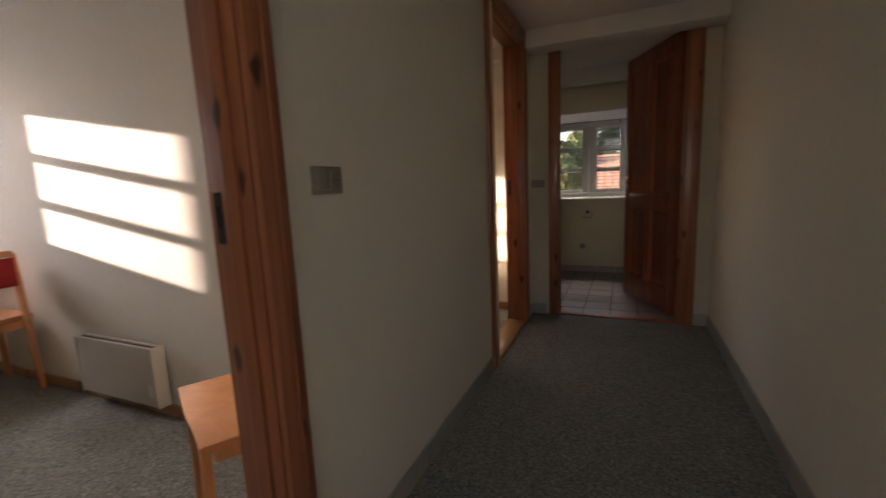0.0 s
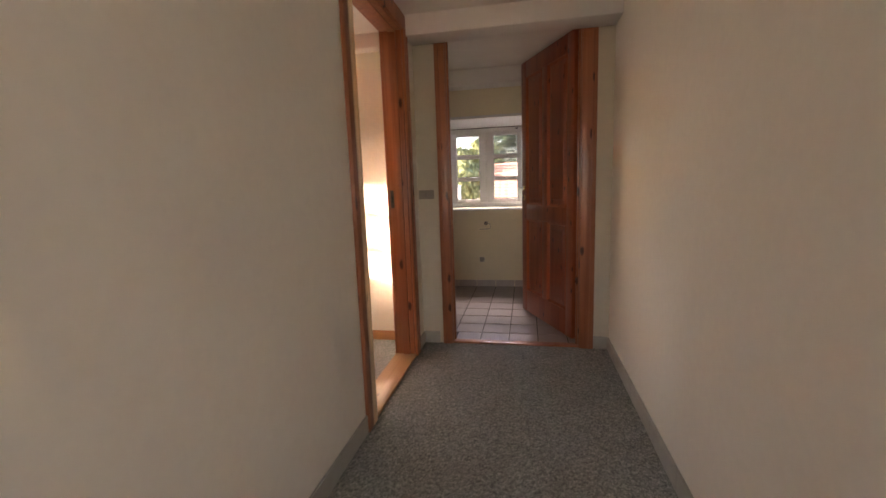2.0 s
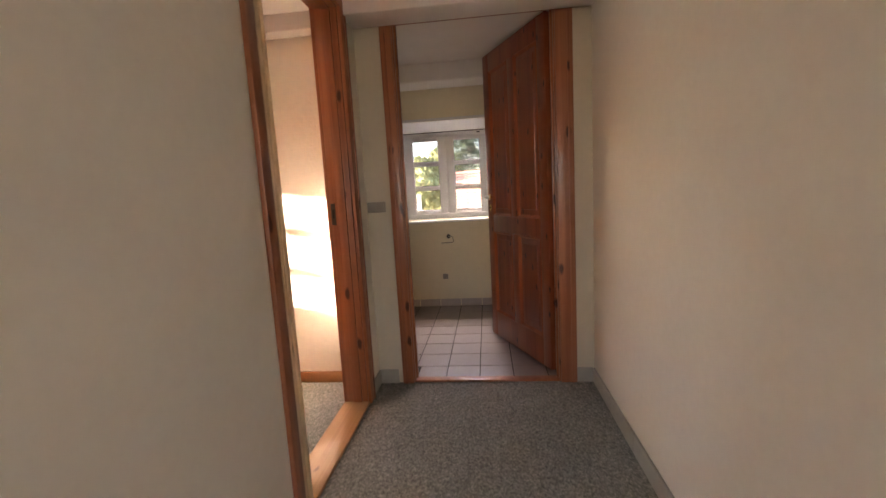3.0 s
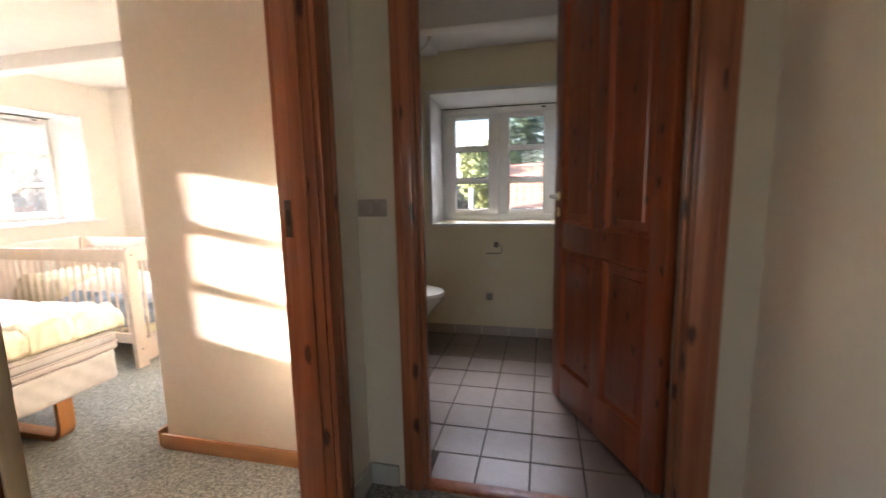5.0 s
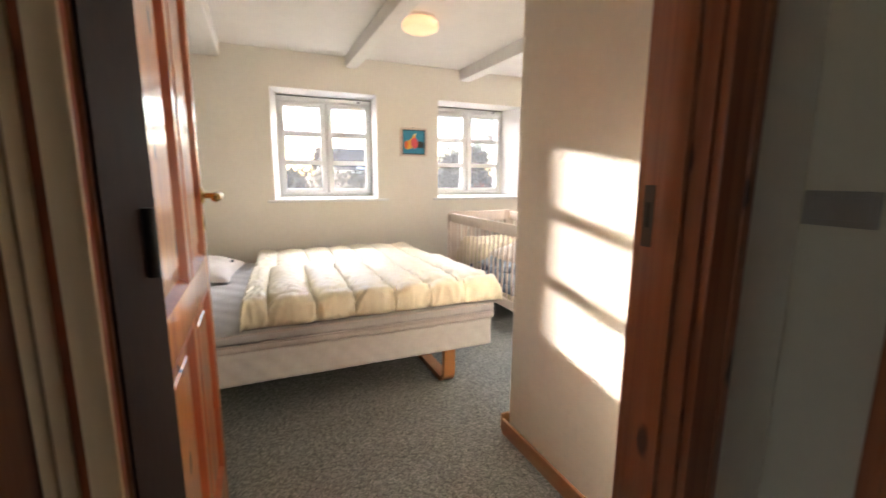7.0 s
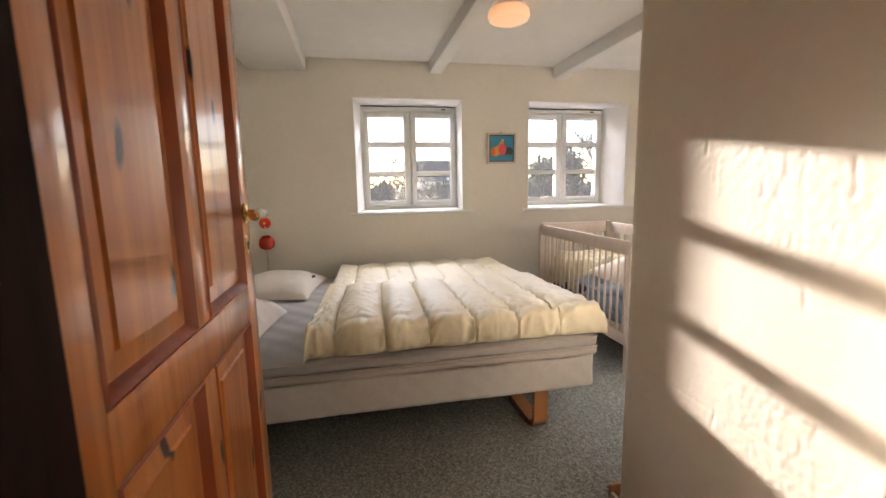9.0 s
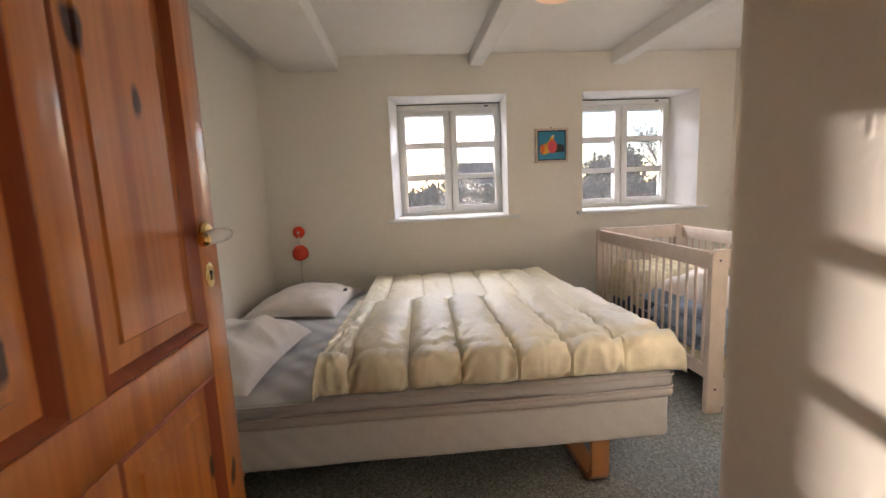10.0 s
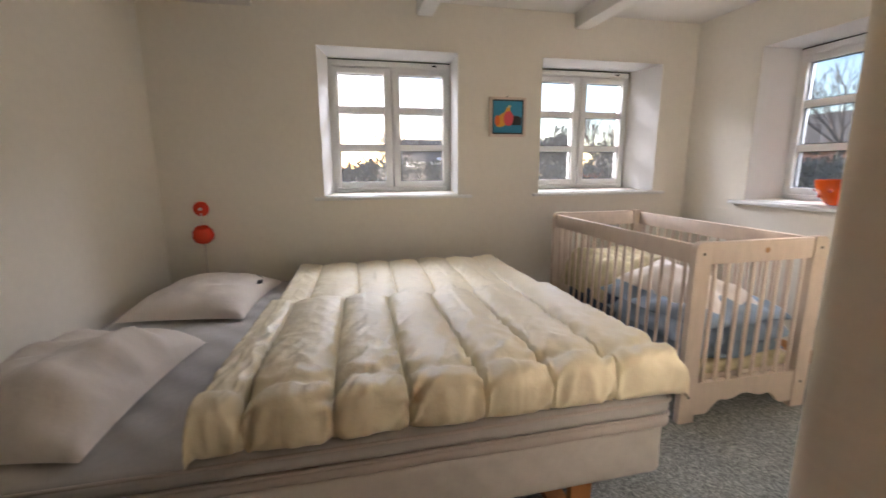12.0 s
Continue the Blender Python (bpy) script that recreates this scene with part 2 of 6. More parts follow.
# Paler than FRAME_WOOD, for the casing strips on the hinge side.
PALE_PINE = wood("pale_worn_pine", (0.88, 0.66, 0.42), (0.78, 0.54, 0.31), (0.25, 0.13, 0.07), grain=(22, 22, 1.0), knots=0.03, coat=0.1)
SKIRT_WOOD = wood("pine_skirting", (0.55, 0.28, 0.12), (0.42, 0.18, 0.07), (0.2, 0.08, 0.03), grain=(1.0, 22, 22), knots=0.02)
WHITE_FRAME = material("white_window_paint", (0.80, 0.80, 0.78), rough=0.35, vary=0.02, scale=12, bump=0.05, bump_scale=90)
REVEAL = material("white_reveal_paint", (0.74, 0.73, 0.71), rough=0.7, vary=0.02, scale=10, bump=0.2, bump_scale=30)
GASKET = material("black_rubber_gasket", (0.015, 0.015, 0.015), rough=0.6)
GLASS = glass("window_glass")
CLEAN_GLASS = glass("clean_window_glass", veil_share=0.001)
STEEL = material("dark_steel", (0.10, 0.09, 0.08), rough=0.4, metal=0.8)
BRASS = material("polished_brass", (0.80, 0.56, 0.25), rough=0.18, metal=1.0, vary=0.08, scale=30)
PORCELAIN = material("white_porcelain", (0.82, 0.80, 0.76), rough=0.12, coat=0.4, vary=0.02, scale=5)
TILE = material("beige_pink_floor_tile", (0.28, 0.225, 0.195), rough=0.35, vary=0.05, scale=20, stain=0.05, stain_scale=3, island=0.05, bump=0.1, bump_scale=50)
SKIRT_TILE = material("gray_skirting_tile", (0.40, 0.39, 0.34), rough=0.4, vary=0.05, scale=20, island=0.05, bump=0.1, bump_scale=40)
BATH_SKIRT = material("beige_gray_wall_tile", (0.45, 0.38, 0.34), rough=0.3, vary=0.05, scale=20, island=0.05, bump=0.08, bump_scale=40)
GROUT = material("dark_brown_grout", (0.07, 0.05, 0.04), rough=0.9, vary=0.15, scale=60, bump=0.4, bump_scale=200)
SWITCH = material("gray_switch_plastic", (0.30, 0.265, 0.225), rough=0.4, vary=0.03)


# ---- building helpers ----
def part(name, bm, mat, parent=None, label="", kind=""):
    """Links a bmesh as one mesh object under a thing or a part."""
    me = bpy.data.meshes.new(name)
    bmesh.ops.recalc_face_normals(bm, faces=bm.faces[:])
    bm.to_mesh(me)
    bm.free()
    for m in (mat if isinstance(mat, (list, tuple)) else (mat,)):
        me.materials.append(m)
    ob = new(name, me)
    if parent is not None:
        ob.parent = parent
    if label or kind:
        tagged(ob, label=label, kind=kind)
    return ob


def smooth(ob, angle=40):
    ob.data.shade_smooth()
    ob.data.set_sharp_from_angle(angle=radians(angle))
    return ob


def thing(name, label, category, group="", at=(0, 0, 0), kind="", turn=0.0):
    ob = new(name)
    ob.empty_display_size = 0.1
    ob.matrix_basis = pose(*at, 0, 0, turn)
    return tagged(ob, label=label, category=category, group=group, kind=kind)


def setting(ob, label="", category=""):
    return tagged(ob, label=label, category=category, kind="structure")


def box(bm, x0, x1, y0, y1, z0, z1, bevel=0.0, mat=0):
    vs = [bm.verts.new((x, y, z)) for x in (x0, x1) for y in (y0, y1) for z in (z0, z1)]
    fs = [bm.faces.new([vs[i] for i in q]) for q in ((0, 1, 3, 2), (4, 6, 7, 5), (0, 4, 5, 1), (2, 3, 7, 6), (0, 2, 6, 4), (1, 5, 7, 3))]
    bmesh.ops.recalc_face_normals(bm, faces=fs)
    for f in fs:
        f.material_index = mat
    if bevel:
        es = list({e for f in fs for e in f.edges})
        bmesh.ops.bevel(bm, geom=es, offset=bevel, segments=2, profile=0.5, affect="EDGES")
    return bm


def boxes(*rows, bevel=0.0):
    bm = bmesh.new()
    for r in rows:
        box(bm, *r, bevel=bevel)
    return bm


def prism(bm, outline, axis, a, b, mat=0):
    """Extrudes a closed outline of (u, v) along an axis from a to b."""
    def put(u, v, w):
        return {"x": (w, u, v), "y": (u, w, v), "z": (u, v, w)}[axis]
    lo = [bm.verts.new(put(u, v, a)) for u, v in outline]
    hi = [bm.verts.new(put(u, v, b)) for u, v in outline]
    fs = [bm.faces.new(lo), bm.faces.new(hi[::-1])]
    for i in range(len(lo)):
        j = (i + 1) % len(lo)
        fs.append(bm.faces.new((lo[i], lo[j], hi[j], hi[i])))
    for f in fs:
        f.material_index = mat
    return bm


def rounded(x0, x1, y0, y1, r, n=4):
    out = []
    for cx, cy, a0 in ((x1 - r, y1 - r, 0), (x0 + r, y1 - r, 90), (x0 + r, y0 + r, 180), (x1 - r, y0 + r, 270)):
        for i in range(n + 1):
            a = radians(a0 + 90 * i / n)
            out.append((cx + r * math.cos(a), cy + r * math.sin(a)))
    return out


def lathe(bm, rings, n=24, at=(0, 0, 0), turn=None):
    """Turns (radius, height) rings round z; the ends are closed."""
    m = Matrix.Translation(at) @ (turn or Matrix.Identity(4))
    rows = []
    for r, z in rings:
        rows.append([bm.verts.new(m @ Vector((max(r, 1e-4) * math.cos(2 * math.pi * i / n), max(r, 1e-4) * math.sin(2 * math.pi * i / n), z))) for i in range(n)])
    for a, b in zip(rows, rows[1:]):
        for i in range(n):
            bm.faces.new((a[i], a[(i + 1) % n], b[(i + 1) % n], b[i]))
    bm.faces.new(rows[0][::-1])
    bm.faces.new(rows[-1])
    return bm


def tube(bm, pts, r, n=8):
    """A round bar along points."""
    pts = [Vector(p) for p in pts]
    rows = []
    up = Vector((0, 0, 1))
    for i, p in enumerate(pts):
        d = (pts[min(i + 1, len(pts) - 1)] - pts[max(i - 1, 0)]).normalized()
        s = d.cross(up if abs(d.z) < 0.95 else Vector((1, 0, 0))).normalized()
        t = s.cross(d)
        rr = r[i] if isinstance(r, (list, tuple)) else r
        rows.append([bm.verts.new(p + rr * (math.cos(2 * math.pi * k / n) * s + math.sin(2 * math.pi * k / n) * t)) for k in range(n)])
    for a, b in zip(rows, rows[1:]):
        for k in range(n):
            bm.faces.new((a[k], a[(k + 1) % n], b[(k + 1) % n], b[k]))
    bm.faces.new(rows[0][::-1])
    bm.faces.new(rows[-1])
    return bm


def wall_with_openings(bm, put, u0, u1, z0, z1, depth, opens):
    """A wall of some depth; put(u, d, z) gives the world place. Each opening: an inner rectangle on the room's face
    and an outer one at the depth g, straight on from there: (u0, u1, z0, z1, U0, U1, Z0, Z1, g)."""
    def quad(*c):
        bm.faces.new([bm.verts.new(put(*p)) for p in c])

    def face(d, which):
        cuts = sorted(opens, key=lambda o: o[0])
        at = u0
        for o in cuts:
            a0, a1, b0, b1 = o[which:which + 4]
            quad((at, d, z0), (a0, d, z0), (a0, d, z1), (at, d, z1))
            if b0 > z0 + 1e-4:
                quad((a0, d, z0), (a1, d, z0), (a1, d, b0), (a0, d, b0))
            if b1 < z1 - 1e-4:
                quad((a0, d, b1), (a1, d, b1), (a1, d, z1), (a0, d, z1))
            at = a1
        quad((at, d, z0), (u1, d, z0), (u1, d, z1), (at, d, z1))
    face(0, 0)
    face(depth, 4)
    for a, b in (((u0, z0), (u1, z0)), ((u1, z0), (u1, z1)), ((u1, z1), (u0, z1)), ((u0, z1), (u0, z0))):
        quad((a[0], 0, a[1]), (b[0], 0, b[1]), (b[0], depth, b[1]), (a[0], depth, a[1]))
    for o in opens:
        i, e, g = o[:4], o[4:8], o[8]
        def corners(r, d):
            return [(r[0], d, r[2]), (r[1], d, r[2]), (r[1], d, r[3]), (r[0], d, r[3])]
        for lo, hi in ((corners(i, 0), corners(e, g)), (corners(e, g), corners(e, depth))):
            for k in range(4):
                if lo[k][2] < z0 + 1e-4 and lo[(k + 1) % 4][2] < z0 + 1e-4:
                    continue
                bm.faces.new([bm.verts.new(put(*p)) for p in (lo[k], lo[(k + 1) % 4], hi[(k + 1) % 4], hi[k])])
    bmesh.ops.remove_doubles(bm, verts=bm.verts[:], dist=1e-5)
    return bm


# ---- plan ----
XW = -3.59            # room face of the outer wall towards the sun
XL, XLB = -0.355, -0.472  # corridor's wall with the two doors, both faces
XR = 0.896
YE, YEB = 3.43, 3.53  # end wall of the corridor and the bathroom's side of it
YN, YNB = 5.26, 5.151  # outer wall at the far side: bedroom, bathroom
Y1, Y2 = 1.31, 1.76   # thick wall between the two rooms
XB = -1.36            # outer corner of the bathroom's block
H_BED, H_COR, H_BATH = 2.05, 2.12, 2.075
DOOR_A, DOOR_B = (-0.075, 0.69), (2.40, 3.165)
DOOR_H = 2.02
BATH_DOOR = (-0.140, 0.702)

# ---- large structure ----
floor = setting(part("floor", boxes((-3.6, 1.0, -2.2, 3.435, -0.12, 0.0), (-3.6, XB - 0.0, 3.435, 5.27, -0.12, 0.0), (XB, XLB, 3.435, 3.46, -0.12, 0.0)), CARPET), "speckled gray-green short-pile carpet floor", "floor")
bath_bed = setting(part("floor", boxes((-1.30, 1.0, 3.53, 5.2, -0.12, -0.006), (BATH_DOOR[0] - 0.05, BATH_DOOR[1] + 0.05, 3.435, 3.53, -0.12, -0.006)), GROUT), "beige tiled bathroom floor with dark joints", "floor")

WIN = {  # inner rectangle, frame rectangle
    "a": (2.66, 3.51, 0.90, 1.775, 2.715, 3.515, 0.915, 1.76),
    "b": (4.08, 4.99, 0.90, 1.775, 4.085, 4.885, 0.915, 1.76),
    "c": (0.605, 1.205, 0.98, 1.86, 0.625, 1.188, 0.995, 1.845),
}
DEPTH_W = 0.31
GLAZE_W = 0.22
wall_west = wall_with_openings(bmesh.new(), lambda u, d, z: (XW - d, u, z), -2.2, 5.66, -0.12, 2.3, DEPTH_W, [WIN[k] + (GLAZE_W,) for k in ("a", "b", "c")])
wall_west = setting(part("wall_west", wall_west, WALL), "thick white painted outer wall with deep window reveals", "wall")
NB = (-3.085, -2.2, 0.86, 1.775, -3.01, -2.2, 0.875, 1.755)
wall_north = wall_with_openings(bmesh.new(), lambda u, d, z: (u, YN + d, z), XW, -1.40, -0.12, 2.3, 0.29, [NB + (0.2,)])
setting(part("wall_north", wall_north, WALL), "white painted outer wall with a deep window reveal", "wall")
BB = (-0.536, 0.395, 0.842, 1.785, -0.50, 0.385, 0.855, 1.715)
BATHWALL = plaster("cream_bathroom_paint", (0.78, 0.69, 0.50), 0.3)
wall_bath = wall_with_openings(bmesh.new(), lambda u, d, z: (u, YNB + d, z), -1.40, 1.05, -0.12, 2.3, 0.30, [BB + (0.21,)])
setting(part("wall_bathroom_north", wall_bath, BATHWALL), "cream painted bathroom outer wall", "wall")

w = boxes((XLB, XL, -2.2, DOOR_A[0] - 0.02, -0.12, 2.3), (XLB, XL, DOOR_A[1] + 0.02, DOOR_B[0] - 0.02, -0.12, 2.3), (XLB, XL, DOOR_B[1] + 0.02, YE, -0.12, 2.3),
          (XLB, XL, DOOR_A[0] - 0.02, DOOR_A[1] + 0.02, DOOR_H + 0.02, 2.3), (XLB, XL, DOOR_B[0] - 0.02, DOOR_B[1] + 0.02, DOOR_H + 0.02, 2.3))
setting(part("wall_corridor_west", w, WALL), "off-white painted corridor wall with two doorways", "wall")
setting(part("wall_corridor_east", boxes((XR, XR + 0.12, -2.2, 3.43, -0.12, 2.3)), WALL), "off-white painted corridor wall", "wall")
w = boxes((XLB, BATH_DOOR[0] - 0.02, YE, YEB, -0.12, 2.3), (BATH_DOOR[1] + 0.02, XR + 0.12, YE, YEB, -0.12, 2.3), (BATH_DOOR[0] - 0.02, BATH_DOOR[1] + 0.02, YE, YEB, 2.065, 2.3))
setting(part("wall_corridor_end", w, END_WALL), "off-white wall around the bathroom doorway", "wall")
setting(part("wall_south", boxes((-3.6, -0.25, -2.32, -2.2, -0.12, 2.3), (0.75, 1.0, -2.32, -2.2, -0.12, 2.3), (-0.25, 0.75, -2.32, -2.2, 2.15, 2.3), (-0.25, 0.75, -2.32, -2.2, -0.12, 0.35)), WALL), "white painted wall with the opening of a glazed door", "wall")
setting(part("wall_between_rooms", boxes((XW, XLB, Y1, Y2, -0.12, 2.3)), WALL), "thick white painted wall between two rooms", "wall")
# rough plastered wall beside the bedroom door, with uneven relief
def relief_wall():
    bm = bmesh.new()
    x0, x1, z0, z1 = XB, XLB, 0.0, H_BED + 0.02
    nx, nz = 190, 470
    rng = random.Random(41)
    dents = [(x0 + 0.08 + rng.random() * 0.78, 0.12 + rng.random() * 1.8, rng.uniform(0.002, 0.0045), rng.uniform(0.008, 0.026), rng.uniform(0.0006, 0.0015)) for _ in range(60)]
    dents = sorted(dents, key=lambda d: d[0])
    grid = []
    R, na = 0.055, 12
    arc = [(x0 + R - R * math.cos(radians(90 * i / na)), R - R * math.sin(radians(90 * i / na))) for i in range(na)]
    flat = [(x0 + R + (x1 - x0 - R) * i / nx, 0.0) for i in range(nx + 1)]
    for x, round_off in arc + flat:
        col = []
        near = [d for d in dents if abs(d[0] - x) < 0.03]
        for k in range(nz + 1):
            z = z0 + (z1 - z0) * k / nz
            edge = min(1.0, (x - x0) / 0.06, (x1 - x) / 0.05)
            wave = noise.noise(Vector((x * 2.2, 3.1, z * 2.0))) * 0.0035 + noise.noise(Vector((x * 7, 8.3, z * 5))) * 0.0007
            patch = max(0.0, min(1.0, 3.0 * noise.noise(Vector((x * 4.2, 6.1, z * 3.1))) + 0.15))
            pits = noise.noise(Vector((x * 90, 3.3, z * 70))) * 0.0006 * patch
            cut = sum(d[4] * math.exp(-((x - d[0] - 0.004 * math.sin(z * 60)) / d[2]) ** 2 - ((z - d[1]) / d[3]) ** 4) for d in near)
            grit = noise.noise(Vector((x * 38, 1.7, z * 34))) * 0.0006 + noise.noise(Vector((x * 80, 5.2, z * 60))) * 0.0006 + 0.0012 * max(0.0, noise.noise(Vector((x * 55, 2.2, z * 26))) - 0.18)
            course = 0.0012 * max(0.0, 1 - abs(((z + 0.01 * noise.noise(Vector((x * 3, 0, z)))) / 0.085) % 1.0 - 0.5) / 0.07) * max(0.0, noise.noise(Vector((x * 2.5, 9, z * 1.3))) + 0.35)
            rough = 0.5 + 0.9 * max(0, noise.noise(Vector((x * 3, 4.4, z * 2.6))) + 0.3)
            sag = 0.012 * (x - x0) / (x1 - x0)
            y = 3.462 - sag + (wave + grit * rough * 0.35 + pits + cut + course) * max(0.0, edge) + round_off
            col.append(bm.verts.new((x, y, z)))
        grid.append(col)
    for i in range(len(grid) - 1):
        for k in range(nz):
            bm.faces.new((grid[i][k], grid[i + 1][k], grid[i + 1][k + 1], grid[i][k + 1]))
    for a in (grid[-1],):
        back = [bm.verts.new((v.co.x, 3.53, v.co.z)) for v in a]
        for k in range(nz):
            bm.faces.new((a[k], a[k + 1], back[k + 1], back[k]))
    return bm


setting(smooth(part("wall_bathroom_south", relief_wall(), ROUGH_WALL), 60), "rough plastered white wall beside the bedroom door, with a patch of sunlight", "wall")
setting(part("wall_bathroom_core", boxes((XB + 0.06, XLB, 3.49, YEB, -0.12, 2.3)), WALL), "white wall", "wall")
w = bmesh.new()
nseg = 60
prev = None
for k in range(nseg + 1):
    y = 3.536 + (YN - 3.536) * k / nseg
    x = XB + 0.004 * noise.noise(Vector((y * 3, 1, 0)))
    lo, hi = w.verts.new((x if k else XB, y, 0)), w.verts.new((x if k else XB, y, 2.1))
    if prev:
        w.faces.new((prev[0], lo, hi, prev[1]))
    prev = (lo, hi)
box(w, XB + 0.008, -1.29, 3.535, YN, -0.12, 2.3)
setting(part("wall_bathroom_west", w, ROUGH_WALL), "rough white plastered wall", "wall")
setting(part("wall_bathroom_lining", boxes((-1.288, -1.275, YEB, YNB, 0, 2.1), (-1.275, BATH_DOOR[0] - 0.08, YEB, YEB + 0.01, 0, 2.1), (BATH_DOOR[1] + 0.08, 0.9, YEB, YEB + 0.01, 0, 2.1),
        (0.9, 1.02, YE, YNB, -0.12, 2.3)), BATHWALL), "cream painted bathroom walls", "wall")

setting(part("ceiling", boxes((XW - 0.0, XLB, Y2, YN, H_BED, H_BED + 0.1)), CEIL), "white painted bedroom ceiling", "ceiling")
setting(part("ceiling", boxes((XW - 0.0, XLB, -2.2, Y1, H_BED, H_BED + 0.1)), CEIL), "white painted ceiling of the next room", "ceiling")
setting(part("ceiling", boxes((XL, XR, -2.2, YE, H_COR, H_COR + 0.1)), CEIL), "white painted corridor ceiling", "ceiling")
setting(part("ceiling", boxes((-1.29, 0.9, YEB, YNB, H_BATH, H_BATH + 0.1)), CEIL), "white painted bathroom ceiling", "ceiling")
setting(part("roof", boxes((-4.1, 1.2, -2.4, 5.75, 2.3, 2.42)), CEIL), "closed roof deck above the rooms", "roof")


def beam(name, rows, label):
    bm = bmesh.new()
    for r in rows:
        box(bm, *r, bevel=0.012)
    ob = setting(part(name, bm, CEIL), label, "beam")
    return smooth(ob)


for y0, y1, z in ((1.925, 2.335, 1.950), (3.25, 3.35, 1.965), (4.29, 4.40, 1.955)):
    beam("ceiling_beam", [(XW, XLB, y0, y1, z, H_BED + 0.02)], "white painted wooden ceiling beam")
beam("ceiling_beam", [(XL, XR, 3.22, YE - 0.0185, 2.0, H_COR + 0.02)], "off-white boxed beam above the bathroom door")
beam("ceiling_beam", [(-1.28, 0.9, 4.36, 4.47, 1.945, H_BATH + 0.02)], "white painted ceiling beam in the bathroom")


# ---- door frames ----
def door_frame(name, put, a, b, top, depth, case=0.08, pale=False, label="", case_right=None, head=True):
    """put(u, d, z): u along the wall, d into the wall from the corridor's face. Lining, stop and casings on both sides."""
    bm = bmesh.new()
    root = setting(thing(name, label, "door frame"), label, "door frame")

    def piece(pname, u0, u1, d0, d1, z0, z1, bevel=0.003, mat=FRAME_WOOD):
        bm = bmesh.new()
        p, q = put(u0, d0, z0), put(u1, d1, z1)
        box(bm, min(p[0], q[0]), max(p[0], q[0]), min(p[1], q[1]), max(p[1], q[1]), z0, z1, bevel=bevel)
        return smooth(part(pname, bm, mat, root))
    t = 0.02
    for u0, u1 in ((a - t + 0.001, a), (b, b + t - 0.001)):
        piece("jamb", u0, u1, 0.0, depth, 0.0, top, 0.0015)
    piece("head", a - t + 0.001, b + t - 0.001, 0.0, depth, top, top + t - 0.001, 0.0015)
    for u0, u1 in ((b - 0.012, b),) if pale else ((a, a + 0.012), (b - 0.012, b)):
        piece("stop", u0, u1, 0.03, depth - 0.045, 0.0, top, 0.002)
    piece("stop", a + 0.012, b - 0.012, 0.03, depth - 0.045, top - 0.012, top, 0.002)
    for d0, d1 in ((-0.018, -0.001), (depth + 0.001, depth + 0.018)):
        for s, u in ((-1, a), (1, b)):
            lo, hi = (u - case, u - 0.006) if s < 0 else (u + 0.006, u + (case_right or case))
            if pale and s < 0 and d0 < 0:
                for v0, v1 in ((0.058, 0.048), (0.046, 0.034), (0.026, 0.003)):
                    piece("casing_strip", u - v0, u - v1, d0, d1, 0.0, top + 0.006, 0.002, PALE_PINE)
                piece("casing", lo - 0.016, u - 0.0585, d0 - 0.001, d1, 0.0, top + 0.006)
                piece("casing_back", u - 0.0584, u - 0.0029, d0 + 0.005, d1, 0.0, top + 0.006, 0.0, MOULD_WOOD)
                continue
            piece("casing", lo, hi, d0, d1, 0.0, top + 0.006)
            mid0, mid1 = (lo + 0.018, lo + 0.03) if s < 0 else (hi - 0.03, hi - 0.018)
            edge = d0 - 0.004 if d0 < 0 else d1
            piece("casing_bead", mid0, mid1, edge, edge + 0.004, 0.0, top + 0.006, 0.001)
        if head or d0 > 0:
            piece("casing", a - case, b + (case_right or case), d0, d1, top + 0.006, top + case)
    return root


frame_b = door_frame("door_frame", lambda u, d, z: (XL - d, u, z), *DOOR_B, DOOR_H, XL - XLB, case=0.095, pale=True, label="varnished pine door frame of the bedroom")
frame_a = door_frame("door_frame", lambda u, d, z: (XL - d, u, z), *DOOR_A, DOOR_H, XL - XLB, label="varnished pine door frame with a strike plate")
frame_c = door_frame("door_frame", lambda u, d, z: (u, YE + d, z), *BATH_DOOR, 2.045, YEB - YE, case=0.07, case_right=0.095, head=False, label="varnished pine door frame of the bathroom")
# Post added over the dark hinge gap; post and lining carry its shade.
part("hinge_post", boxes((-0.590, -0.492, 2.350, 2.3985, 0.0, 2.05), bevel=0.003), SHADED_POST, frame_b, "dark stained hinge post")
part("hinge_lining", boxes((-0.4915, -0.3573, 2.4005, 2.4035, 0.0185, DOOR_H - 0.001)), SHADED_POST, frame_b, "dark stained lining on the hinge side")
for z in (0.24, 0.60, 1.02, 1.72):
    bm = lathe(bmesh.new(), [(0.007, -0.04), (0.007, 0.04)], 12, (-0.484, 2.4108, z))
    part("hinge", bm, GASKET, frame_b, "black steel hinge")
for fr, y in ((frame_b, DOOR_B[1]), (frame_a, DOOR_A[1])):
    part("strike_plate", boxes((-0.466, -0.444, y - 0.0015, y, 0.975, 1.085), bevel=0.0), STEEL, fr, "dull metal strike plate")
    part("latch_hole", boxes((-0.460, -0.450, y - 0.0025, y - 0.0016, 1.01, 1.055)), GASKET, fr, "dark latch hole")
setting(smooth(part("threshold", boxes((XLB - 0.012, XL + 0.012, DOOR_B[0], DOOR_B[1], 0.0, 0.018), bevel=0.005), SILL_WOOD)), "worn light pine threshold", "threshold")
setting(smooth(part("threshold", boxes((XLB - 0.012, XL + 0.012, DOOR_A[0], DOOR_A[1], 0.0, 0.018), bevel=0.005), SILL_WOOD)), "worn light pine threshold", "threshold")
